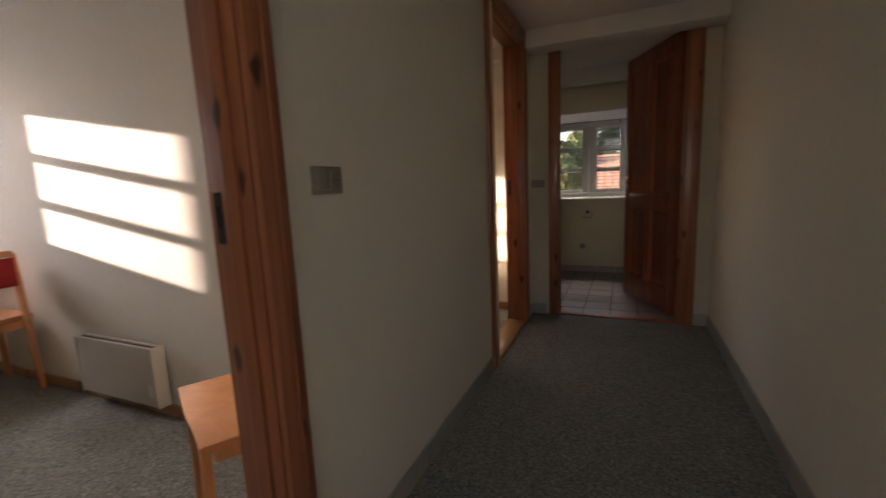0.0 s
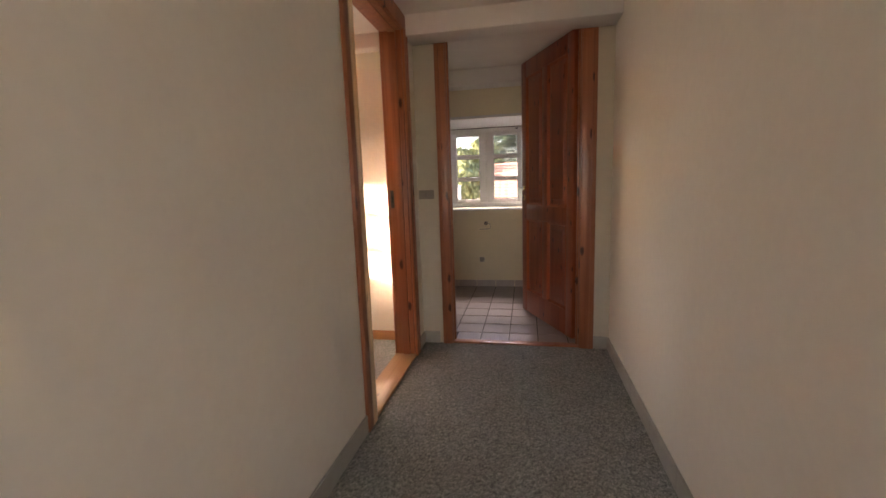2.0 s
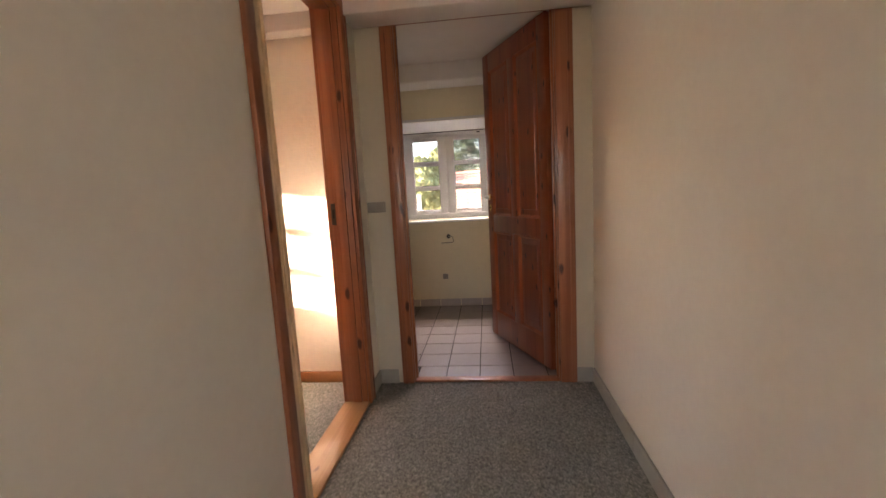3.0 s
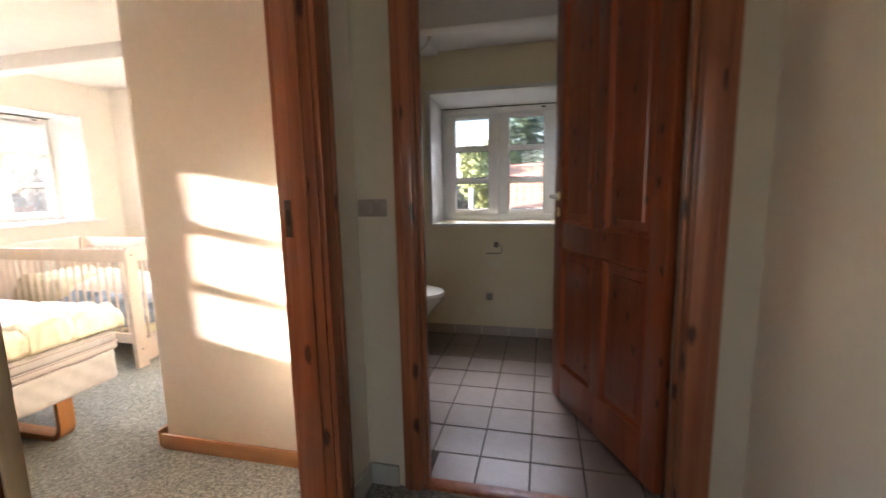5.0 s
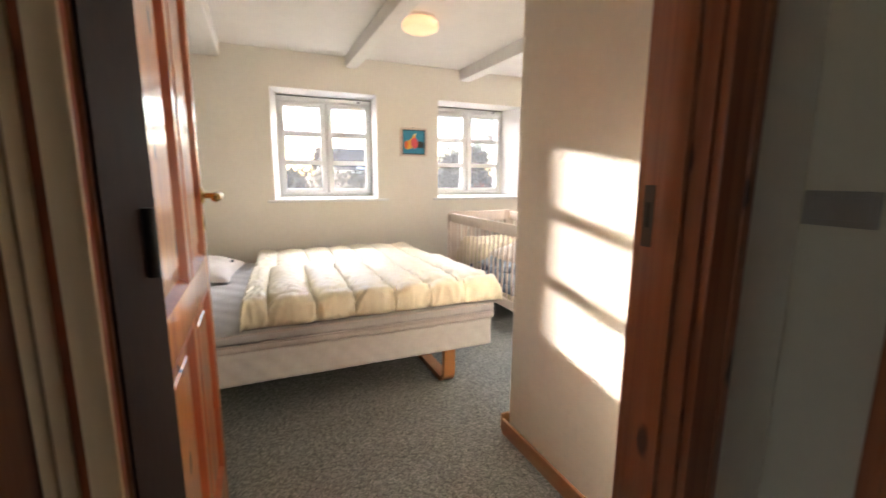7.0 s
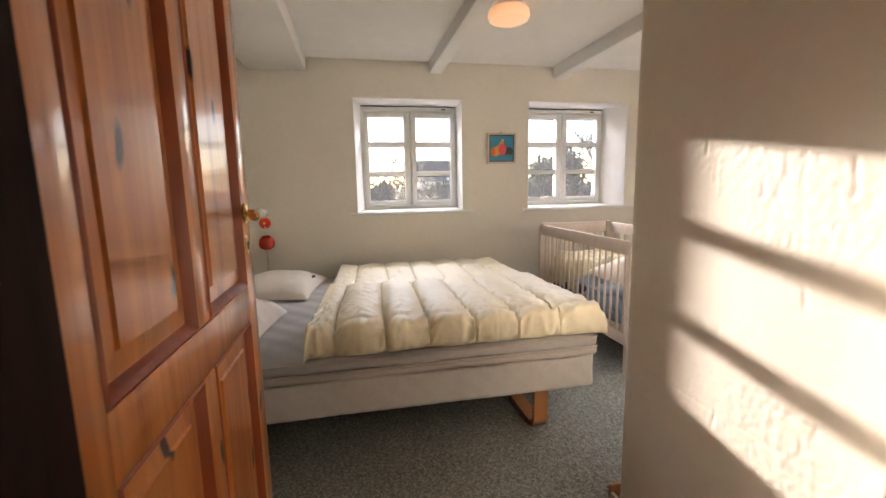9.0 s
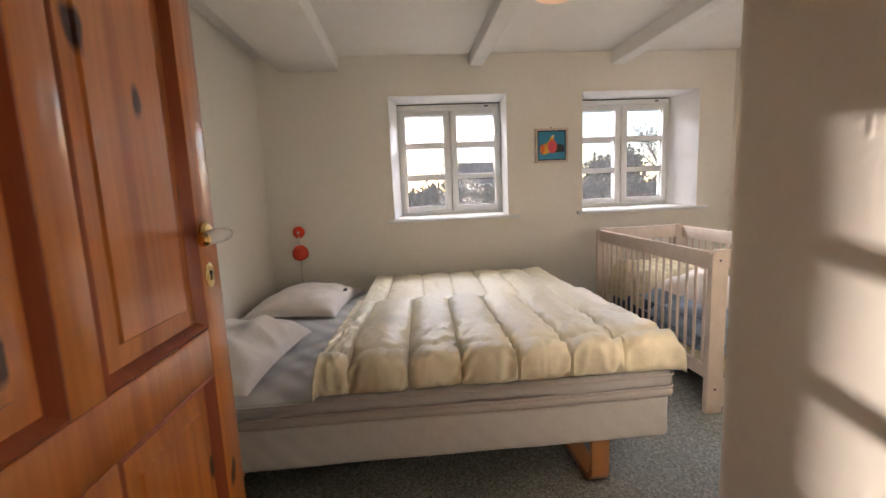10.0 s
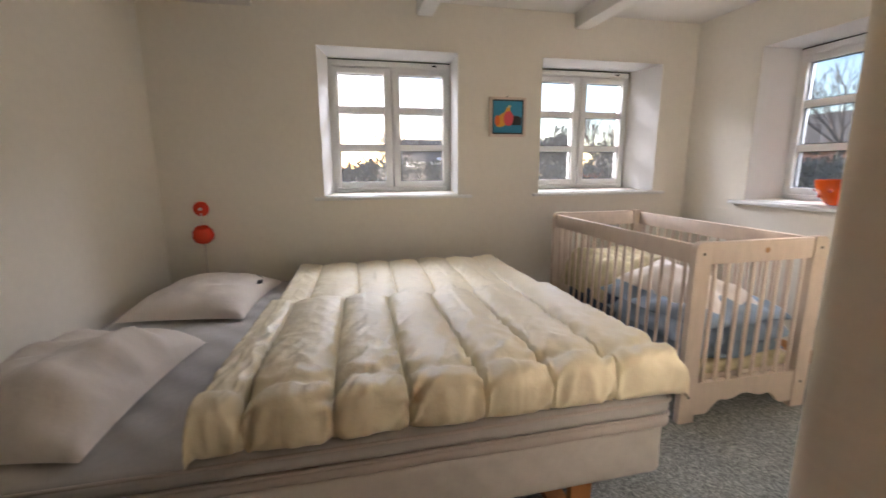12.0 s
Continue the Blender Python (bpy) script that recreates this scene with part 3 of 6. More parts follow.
setting(smooth(part("threshold", boxes((BATH_DOOR[0], BATH_DOOR[1], YE - 0.005, YE + 0.05, 0.0, 0.014), bevel=0.004), FRAME_WOOD)), "low brown pine threshold", "threshold")


# ---- doors ----
def panel_door(name, label, width, height, at, turn, face=1, timber=DOOR_WOOD, s=0.085, post=0.04, z_mid0=0.80, z_mid1=0.915, lock=1.05):
    """A four panel pine door; local x from the hinge to the free edge, y the thickness, z up."""
    root = thing(name, label, "door", at=at, turn=turn)
    T = 0.04
    z_low, z_top = 0.19, height - 0.12
    m0, m1 = width / 2 - post, width / 2 + post

    def bar(pname, x0, x1, z0, z1):
        return smooth(part(pname, boxes((x0, x1, -T / 2, T / 2, z0, z1), bevel=0.003), timber, root))
    bar("stile", 0, s, 0.008, height)
    bar("stile", width - s, width, 0.008, height)
    bar("rail", s, width - s, 0.008, z_low)
    bar("rail", s, width - s, z_mid0, z_mid1)
    bar("rail", s, width - s, z_top, height)
    bar("muntin", m0, m1, z_low, z_mid0)
    bar("muntin", m0, m1, z_mid1, z_top)
    for x0, x1 in ((s, m0), (m1, width - s)):
        for z0, z1 in ((z_low, z_mid0), (z_mid1, z_top)):
            bm = bmesh.new()
            for sgn in (-1, 1):
                rings = []
                for inset, y in ((0.0185, 0.006), (0.022, 0.006), (0.050, 0.0085), (0.053, 0.013)):
                    rings.append([bm.verts.new((px, sgn * y, pz)) for px, pz in ((x0 + inset, z0 + inset), (x1 - inset, z0 + inset), (x1 - inset, z1 - inset), (x0 + inset, z1 - inset))])
                for ra, rb in zip(rings, rings[1:]):
                    for i in range(4):
                        bm.faces.new((ra[i], ra[(i + 1) % 4], rb[(i + 1) % 4], rb[i]))
                bm.faces.new(rings[-1])
            part("panel", bm, timber, root)
            bm = bmesh.new()
            for sgn in (-1, 1):
                rings = []
                for inset, y in ((0.0004, 0.012), (0.0004, 0.0192), (0.005, 0.0215), (0.012, 0.014), (0.019, 0.0055)):
                    rings.append([bm.verts.new((px, sgn * y, pz)) for px, pz in ((x0 + inset, z0 + inset), (x1 - inset, z0 + inset), (x1 - inset, z1 - inset), (x0 + inset, z1 - inset))])
                for ra, rb in zip(rings, rings[1:]):
                    for i in range(4):
                        bm.faces.new((ra[i], ra[(i + 1) % 4], rb[(i + 1) % 4], rb[i]))
            part("moulding", bm, MOULD_WOOD, root, "darker red moulding round a door panel")
    hx = width - 0.045
    for sgn in (-1, 1):
        ro = Matrix.Rotation(radians(-90 * sgn), 4, "X")
        plate = lathe(bmesh.new(), [(0.024, 0), (0.024, 0.004), (0.020, 0.008), (0.010, 0.010)], 20, (hx, sgn * (T / 2 - 0.0005), lock), ro)
        hand = smooth(part("door_handle", plate, BRASS, root, "brass door handle with a white grip"))
        bm = bmesh.new()
        y = sgn * (T / 2 + 0.045)
        tube(bm, [(hx, sgn * (T / 2 + 0.005), lock), (hx, sgn * (T / 2 + 0.035), lock), (hx - 0.006, y, lock), (hx - 0.022, y + sgn * 0.004, lock)], [0.009, 0.008, 0.009, 0.010], 12)
        smooth(part("lever_neck", bm, BRASS, hand))
        bm = bmesh.new()
        tube(bm, [(hx - 0.02, y + sgn * 0.004, lock), (hx - 0.035, y + sgn * 0.004, lock + 0.001), (hx - 0.065, y + sgn * 0.003, lock + 0.001), (hx - 0.098, y, lock - 0.001)], [0.0095, 0.0125, 0.0135, 0.0105], 14)
        smooth(part("grip", bm, PORCELAIN, hand, "white porcelain grip"))
        bm = bmesh.new()
        tube(bm, [(hx - 0.097, y, lock - 0.001), (hx - 0.104, y, lock - 0.001), (hx - 0.112, y, lock - 0.001)], [0.011, 0.012, 0.006], 12)
        smooth(part("grip_cap", bm, BRASS, hand))
        bm = lathe(bmesh.new(), [(0.018, 0), (0.018, 0.002), (0.015, 0.0035)], 20)
        bmesh.ops.scale(bm, vec=(1, 1.35, 1), verts=bm.verts[:])
        bmesh.ops.transform(bm, matrix=Matrix.Translation((hx, sgn * (T / 2 - 0.0005), lock - 0.078)) @ ro, verts=bm.verts[:])
        key = smooth(part("keyhole_plate", bm, BRASS, root, "oval brass keyhole plate"))
        yy = sgn * (T / 2 + 0.0036)
        bm = lathe(bmesh.new(), [(0.0045, -0.0005), (0.0045, 0.0005)], 12, (hx, yy, lock - 0.073), ro)
        box(bm, hx - 0.002, hx + 0.002, yy - 0.0005, yy + 0.0005, lock - 0.088, lock - 0.073)
        part("keyhole", bm, GASKET, key, "dark keyhole")
    part("lock_plate", boxes((width - 0.0005, width + 0.0015, -0.010, 0.010, lock - 0.12, lock + 0.07)), BRASS, root, "brass lock face plate")
    for z in (0.25, height - 0.22):
        bm = lathe(bmesh.new(), [(0.007, -0.045), (0.007, 0.045)], 12, (-0.008, face * T / 2, z))
        box(bm, -0.006, 0.0, face * T / 2 - 0.03, face * T / 2, z - 0.04, z + 0.04)
        part("hinge", bm, STEEL, root, "dark steel hinge")
    return root


panel_door("door", "open reddish varnished pine panel door of the bedroom, with dark knots and a brass handle", 0.742, 2.035, (-0.594, 2.3600, 0.012), 180.0, face=1, s=0.072, post=0.028, z_mid0=0.765, z_mid1=0.852, lock=1.027)
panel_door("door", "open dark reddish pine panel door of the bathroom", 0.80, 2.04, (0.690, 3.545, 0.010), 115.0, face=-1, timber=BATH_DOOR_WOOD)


# ---- windows ----
def window(name, put, u0, u1, z0, z1, d, label, rows=3, handle=True, F=0.028, S=0.028, C=0.034, pane_glass=GLASS):
    """A white painted window of two casements with three panes each; put(u, d, z): d is the depth behind the room's face."""
    root = setting(thing(name, label, "window"), label, "window")

    def piece(pname, a0, a1, b0, b1, c0, c1, mat=WHITE_FRAME, parent=None, bevel=0.003, plabel=""):
        p, q = put(a0, b0, c0), put(a1, b1, c1)
        bm = bmesh.new()
        box(bm, min(p[0], q[0]), max(p[0], q[0]), min(p[1], q[1]), max(p[1], q[1]), c0, c1, bevel=bevel)
        ob = part(pname, bm, mat, parent or root, plabel)
        return smooth(ob) if bevel else ob
    T = 0.075
    W = u1 - u0
    top = z1 - 0.055
    fr = piece("window_frame", u0 + 0.001, u0 + F, d, d + T, z0, z1)
    piece("frame_side", u1 - F, u1 - 0.001, d, d + T, z0, z1, parent=fr)
    piece("frame_bottom", u0 + F, u1 - F, d - 0.004, d + T, z0, z0 + F, parent=fr)
    piece("frame_top", u0 + F, u1 - F, d, d + T, top, z1 - 0.002, parent=fr)
    piece("vent_strip", u0 + 0.02, u1 - 0.02, d - 0.018, d - 0.0005, z1 - 0.045, z1 - 0.012, parent=fr)
    piece("vent_gap", u0 + 0.005, u1 - 0.005, d - 0.006, d - 0.0008, z1 - 0.010, z1 - 0.004, GASKET, fr, 0)
    piece("vent_knob", u1 - 0.13, u1 - 0.10, d - 0.024, d - 0.0185, z1 - 0.034, z1 - 0.024, GASKET, fr, 0.001)
    mid = (u0 + u1) / 2
    B = 0.040
    piece("centre_post", mid - 0.022, mid + 0.022, d + 0.046, d + T, z0 + F, top, parent=fr, bevel=0)
    for a, b in ((u0 + F, mid - 0.004), (mid + 0.004, u1 - F)):
        sash = piece("casement", a, a + S, d - 0.012, d + 0.045, z0 + F + 0.002, top - 0.002, plabel="white painted casement of three panes")
        inner = b - C - 0.012 if b < mid else b - S
        left = a + S if b < mid else a + C + 0.012
        if b > mid:
            piece("casement_stile", a + S, left, d - 0.010, d + 0.045, z0 + F + 0.002, top - 0.002, parent=sash, bevel=0)
        piece("casement_stile", inner, b, d - 0.012, d + 0.045, z0 + F + 0.002, top - 0.002, parent=sash)
        g0, g1 = z0 + F + 0.042, top - 0.036
        piece("casement_rail", left, inner, d - 0.012, d + 0.045, z0 + F + 0.002, g0, parent=sash)
        piece("casement_rail", left, inner, d - 0.012, d + 0.045, g1, top - 0.002, parent=sash)
        h = (g1 - g0 - (rows - 1) * B) / rows
        for r in range(rows):
            p0 = g0 + r * (h + B)
            if r:
                piece("glazing_bar", left, inner, d - 0.004, d + 0.04, p0 - B, p0, parent=sash)
            gk = 0.005
            for x0, x1, y0, y1 in ((left, left + gk, p0, p0 + h), (inner - gk, inner, p0, p0 + h), (left, inner, p0, p0 + gk), (left, inner, p0 + h - gk, p0 + h)):
                piece("gasket", x0, x1, d + 0.012, d + 0.020, y0, y1, GASKET, sash, 0)
            pane = piece("pane", left + 0.001, inner - 0.001, d + 0.014, d + 0.018, p0 + 0.001, p0 + h - 0.001, pane_glass, sash, 0, "clear glass pane")
            pane.visible_shadow = False
        hinge_z = z0 + 0.25
        piece("window_hinge", (a - 0.004) if b < mid else b - 0.004, (a + 0.006) if b < mid else b + 0.006, d - 0.018, d - 0.012, hinge_z, hinge_z + 0.06, parent=sash, bevel=0.001)
    if handle:
        zc = z0 + 0.40
        hd = piece("window_handle", mid + 0.012, mid + 0.030, d - 0.020, d - 0.012, zc - 0.02, zc + 0.04, plabel="white window handle")
        piece("handle_lever", mid + 0.014, mid + 0.028, d - 0.045, d - 0.033, zc - 0.07, zc + 0.01, parent=hd)
        piece("handle_pin", mid + 0.017, mid + 0.025, d - 0.034, d - 0.0195, zc, zc + 0.008, parent=hd, bevel=0)
    return root, piece


def west(u, d, z):
    return (XW - d, u, z)


win, piece = window("window_1", west, *WIN["a"][4:8], GLAZE_W, "white painted window of six panes in a deep reveal")
piece("window_sill", 2.605, 3.600, -0.035, 0.003, 0.880, 0.8995, bevel=0.004)
piece("sill_board", 2.662, 3.508, 0.003, 0.215, 0.885, 0.9055, bevel=0.002)
win, piece = window("window_2", west, *WIN["b"][4:8], GLAZE_W, "white painted window of six panes beside the cot")
piece("window_sill", 4.035, 5.065, -0.035, 0.003, 0.880, 0.8995, bevel=0.004)
piece("sill_board", 4.082, 4.985, 0.003, 0.215, 0.885, 0.9055, bevel=0.002)
win, piece = window("window_3", west, *WIN["c"][4:8], GLAZE_W, "white painted window of the next room")
win, piece = window("window_4", lambda u, d, z: (u, YN + d, z), *NB[4:8], 0.2, "white painted window above the radiator")
piece("window_sill", -3.175, -2.11, -0.04, 0.003, 0.838, 0.8595, bevel=0.004)
piece("sill_board", -3.083, -2.202, 0.003, 0.195, 0.845, 0.8655, bevel=0.002)
win, piece = window("window_5", lambda u, d, z: (u, YNB + d, z), *BB[4:8], 0.21, "white painted bathroom window of six panes", F=0.045, S=0.065, C=0.062, pane_glass=CLEAN_GLASS)
piece("sill_board", -0.534, 0.393, -0.012, 0.205, 0.828, 0.8465, bevel=0.003)
for a, b, c0, c1, nm in ((-0.562, -0.5365, 0.842, 1.81, "reveal_edge"), (0.3955, 0.42, 0.842, 1.81, "reveal_edge"), (-0.5365, 0.3955, 1.7855, 1.81, "reveal_edge")):
    piece(nm, a, b, -0.004, -0.0005, c0, c1, mat=REVEAL, bevel=0.0)

# white painted linings of the reveals
def north_bath(u, d, z):
    return (u, YNB + d, z)


def north_bed(u, d, z):
    return (u, YN + d, z)


for o, west in ((WIN["a"], west), (WIN["b"], west), (NB, north_bed), (BB, north_bath)):
    bm = bmesh.new()
    for (ua, za), (ub, zb), (Ua, Za), (Ub, Zb) in (((o[0], o[2]), (o[0], o[3]), (o[4], o[6]), (o[4], o[7])), ((o[1], o[2]), (o[1], o[3]), (o[5], o[6]), (o[5], o[7])), ((o[0], o[3]), (o[1], o[3]), (o[4], o[7]), (o[5], o[7]))):
        c = Vector(west((o[0] + o[1]) / 2, 0.1, (o[2] + o[3]) / 2))
        pts = [Vector(west(*p)) for p in ((ua, 0.0, za), (ub, 0.0, zb), (Ub, 0.205, Zb), (Ua, 0.205, Za))]
        bm.faces.new([bm.verts.new(p + (c - p).normalized() * 0.003) for p in pts])
    setting(part("window_reveal", bm, REVEAL), "white painted window reveal", "window reveal")

# ---- cloth and furniture materials ----
def quilted(name, color, scale, rough=0.85, depth=0.5, face="X"):
    """Cloth with a stitched diagonal quilting."""
    m = material(name, color, rough=rough, vary=0.03, scale=50, stain=0.03, stain_scale=2, sheen=0.2)
    n, l = m.node_tree.nodes, m.node_tree.links
    tc = n["Texture Coordinate"]
    prev = None
    for rot in (45, -45):
        mp = n.new("ShaderNodeMapping")
        mp.inputs["Rotation"].default_value = (radians(rot), 0, 0) if face == "Z" else (0, 0, radians(rot))
        w = n.new("ShaderNodeTexWave")
        w.inputs["Scale"].default_value, w.inputs["Distortion"].default_value = scale, 1.5
        w.inputs["Detail"].default_value = 1
        w.bands_direction = face
        l.new(tc.outputs["Object"], mp.inputs[0])
        l.new(mp.outputs[0], w.inputs[0])
        b = n.new("ShaderNodeBump")
        b.inputs["Strength"].default_value, b.inputs["Distance"].default_value = depth, 0.009
        l.new(w.outputs[0], b.inputs["Height"])
        if prev:
            l.new(prev.outputs[0], b.inputs["Normal"])
        prev = b
    l.new(prev.outputs[0], n["Principled BSDF"].inputs["Normal"])
    return m


CREAM = material("pale_yellow_duvet_cotton", (0.90, 0.80, 0.58), rough=0.42, sheen=0.1, vary=0.02, scale=18, stain=0.02, bump=0.6, bump_scale=16, dist=0.010)
MATTRESS = quilted("white_gray_mattress_cloth", (0.66, 0.62, 0.57), 4.4, depth=0.2, face="Z")
TOPPER = quilted("gray_quilted_topper_cloth", (0.52, 0.495, 0.47), 2.8, depth=0.55)
PIPING = material("pale_pink_gray_piping", (0.55, 0.49, 0.45), rough=0.7, vary=0.04, bump=0.2)
PILLOW = material("off_white_pillow_cotton", (0.83, 0.76, 0.69), rough=0.8, sheen=0.2, vary=0.02, scale=20, bump=0.5, bump_scale=12, dist=0.010)
BENT = wood("bent_beech_orange", (0.62, 0.27, 0.09), (0.50, 0.19, 0.06), (0.4, 0.15, 0.05), knots=0.0)
WASHED = material("white_washed_pine", (0.72, 0.60, 0.50), rough=0.5, vary=0.05, scale=25, stain=0.03, stretch=(1, 1, 0.4), bump=0.1, bump_scale=60)
KNOT = material("pine_knot_brown", (0.50, 0.26, 0.12), rough=0.5, vary=0.1, scale=80)
BLUE = material("washed_blue_quilt_cotton", (0.27, 0.34, 0.42), rough=0.85, vary=0.08, scale=30, stain=0.08, bump=0.4, bump_scale=30)
DARKBLUE = material("dark_blue_patterned_cotton", (0.06, 0.09, 0.16), rough=0.85, vary=0.3, scale=60, bump=0.3, bump_scale=40)
YELLOWQ = material("yellow_striped_cot_quilt", (0.66, 0.58, 0.38), rough=0.85, vary=0.15, scale=25, bump=0.3, bump_scale=40)
RED = material("red_orange_lacquer", (0.80, 0.06, 0.02), rough=0.2, coat=0.5, vary=0.02)
ORANGE = material("orange_glazed_pottery", (0.85, 0.12, 0.01), rough=0.2, coat=0.5, vary=0.06, scale=10)
DARKORANGE = material("dark_orange_glaze_dots", (0.50, 0.04, 0.01), rough=0.25)
METAL_WHITE = material("white_enamelled_steel", (0.66, 0.62, 0.56), rough=0.35, vary=0.02, scale=5)
CHAIR = wood("orange_varnished_beech", (0.72, 0.32, 0.13), (0.62, 0.25, 0.09), (0.5, 0.2, 0.08), knots=0.0, rough=0.35)
REDCLOTH = material("red_seat_cloth", (0.35, 0.02, 0.02), rough=0.9, vary=0.15, scale=60)
CHROME = material("dull_chrome", (0.5, 0.5, 0.48), rough=0.25, metal=1.0)


def interp(a, b, f):
    return a + (b - a) * f


# ---- bed ----
def sled_leg(y, parent):
    """A bent wood runner under the bed, from one long side to the other."""
    x0, x1, z1, t, r = -3.33, -1.83, 0.205, 0.024, 0.07
    out, inn = [], []
    for cx, cz, a0, a1 in ((x1 - r, r, 0, -90), (x0 + r, r, -90, -180)):
        for i in range(9):
            a = radians(a0 + (a1 - a0) * i / 8)
            out.append((cx + r * math.cos(a), cz + r * math.sin(a)))
            inn.append((cx + (r - t) * math.cos(a), cz + (r - t) * math.sin(a)))
    out = [(x1, z1)] + out + [(x0, z1)]
    inn = [(x1 - t, z1)] + inn + [(x0 + t, z1)]
    bm = bmesh.new()
    rows = []
    for (ox, oz), (ix, iz) in zip(out, inn):
        rows.append([bm.verts.new(p) for p in ((ox, y - 0.032, oz), (ox, y + 0.032, oz), (ix, y + 0.032, iz), (ix, y - 0.032, iz))])
    for a, b in zip(rows, rows[1:]):
        for i in range(4):
            bm.faces.new((a[i], a[(i + 1) % 4], b[(i + 1) % 4], b[i]))
    bm.faces.new(rows[0])
    bm.faces.new(rows[-1][::-1])
    bmesh.ops.bevel(bm, geom=[e for e in bm.edges if len(e.link_faces) == 2 and e.calc_face_angle(0) > 1.2], offset=0.004, segments=2, affect="EDGES")
    return smooth(part("leg", bm, BENT, parent, "bent orange beech runner leg"))


def mattress_block(x0, x1, y0, y1, z0, z1, r, sag=0.0, n=40):
    """A cushioned block with soft edges and a slightly uneven top."""
    bm = bmesh.new()
    nz = 8
    ring_rows = []
    outline = rounded(x0, x1, y0, y1, 0.03, 5)
    cx, cy = (x0 + x1) / 2, (y0 + y1) / 2
    prof = [(-r, 0), (-r * 0.3, r * 0.3), (0, r)] + [(0, interp(r, z1 - z0 - r, k / nz)) for k in range(1, nz)] + [(0, z1 - z0 - r), (-r * 0.3, z1 - z0 - r * 0.3), (-r, z1 - z0)]
    dense = []
    for (ax, ay), (bx, by) in zip(outline, outline[1:] + outline[:1]):
        k = max(1, int(math.hypot(bx - ax, by - ay) / 0.05))
        dense += [(interp(ax, bx, i / k), interp(ay, by, i / k)) for i in range(k)]
    for off, h in prof:
        row = []
        for x, y in dense:
            dx, dy = x - cx, y - cy
            d = math.hypot(dx, dy)
            w = noise.noise(Vector((x * 3, y * 3, h * 9))) * 0.006
            row.append(bm.verts.new((x + (off + w) * dx / d, y + (off + w) * dy / d, z0 + h + noise.noise(Vector((x * 2, y * 2, 4))) * 0.004 * (h > 0.02))))
        ring_rows.append(row)
    for a, b in zip(ring_rows, ring_rows[1:]):
        for i in range(len(a)):
            j = (i + 1) % len(a)
            bm.faces.new((a[i], a[j], b[j], b[i]))
    bm.faces.new(ring_rows[0][::-1])
    bm.faces.new(ring_rows[-1])
    return bm


bed = thing("bed", "wide unmade low bed with pale gray base and orange legs", "bed")
smooth(part("base", mattress_block(-3.38, -1.795, 1.79, 3.65, 0.205, 0.352, 0.012), MATTRESS, bed, "pale gray quilted bed base"), 60)
smooth(part("mattress", mattress_block(-3.39, -1.785, 1.785, 3.66, 0.354, 0.385, 0.012), PIPING, bed, "rolled pale edge of the mattress"), 60)
smooth(part("topper", mattress_block(-3.385, -1.79, 1.79, 3.66, 0.387, 0.440, 0.02), TOPPER, bed, "gray quilted topper mattress"), 60)
for z in (0.389, 0.434):
    bm = bmesh.new()
    loop = rounded(-3.385, -1.789, 1.79, 3.660, 0.03, 6)
    tube(bm, [(x, y, z) for x, y in loop + loop[:1]], 0.0045, 6)
    smooth(part("piping", bm, PIPING, bed), 80)
for y in (3.41, 2.02):
    sled_leg(y, bed)


def cushion(nu, nv, where, mat, name, parent, label=""):
    """A closed soft body; where(u, v, side) gives its surface, u and v from -1 to 1, side 1 above and -1 below."""
    bm = bmesh.new()
    top = [[bm.verts.new(where(-1 + 2 * i / nu, -1 + 2 * j / nv, 1)) for j in range(nv + 1)] for i in range(nu + 1)]
    low = [[top[i][j] if i in (0, nu) or j in (0, nv) else bm.verts.new(where(-1 + 2 * i / nu, -1 + 2 * j / nv, -1)) for j in range(nv + 1)] for i in range(nu + 1)]
    for g, flip in ((top, False), (low, True)):
        for i in range(nu):
            for j in range(nv):
                q = (g[i][j], g[i + 1][j], g[i + 1][j + 1], g[i][j + 1])
                bm.faces.new(q[::-1] if flip else q)
    return smooth(part(name, bm, mat, parent, label), 75)


def ease(u, p=0.5, w=0.12):
    """Rises steeply from the rim, then stays flat: w is the width of the rim."""
    d = min(1.0, (1 - abs(u)) / w)
    return (1 - (1 - d) ** 2) ** p


CH = 7
SEAMS = (0.0, 0.085, 0.24, 0.388, 0.535, 0.682, 0.835, 1.0)   # the first channel is half as wide


def along(v):
    """Where v lies across the duvet, as a share of its width."""
    s = (v + 1) / 2 * CH
    k = min(CH - 1, int(s))
    return interp(SEAMS[k], SEAMS[k + 1], s - k)


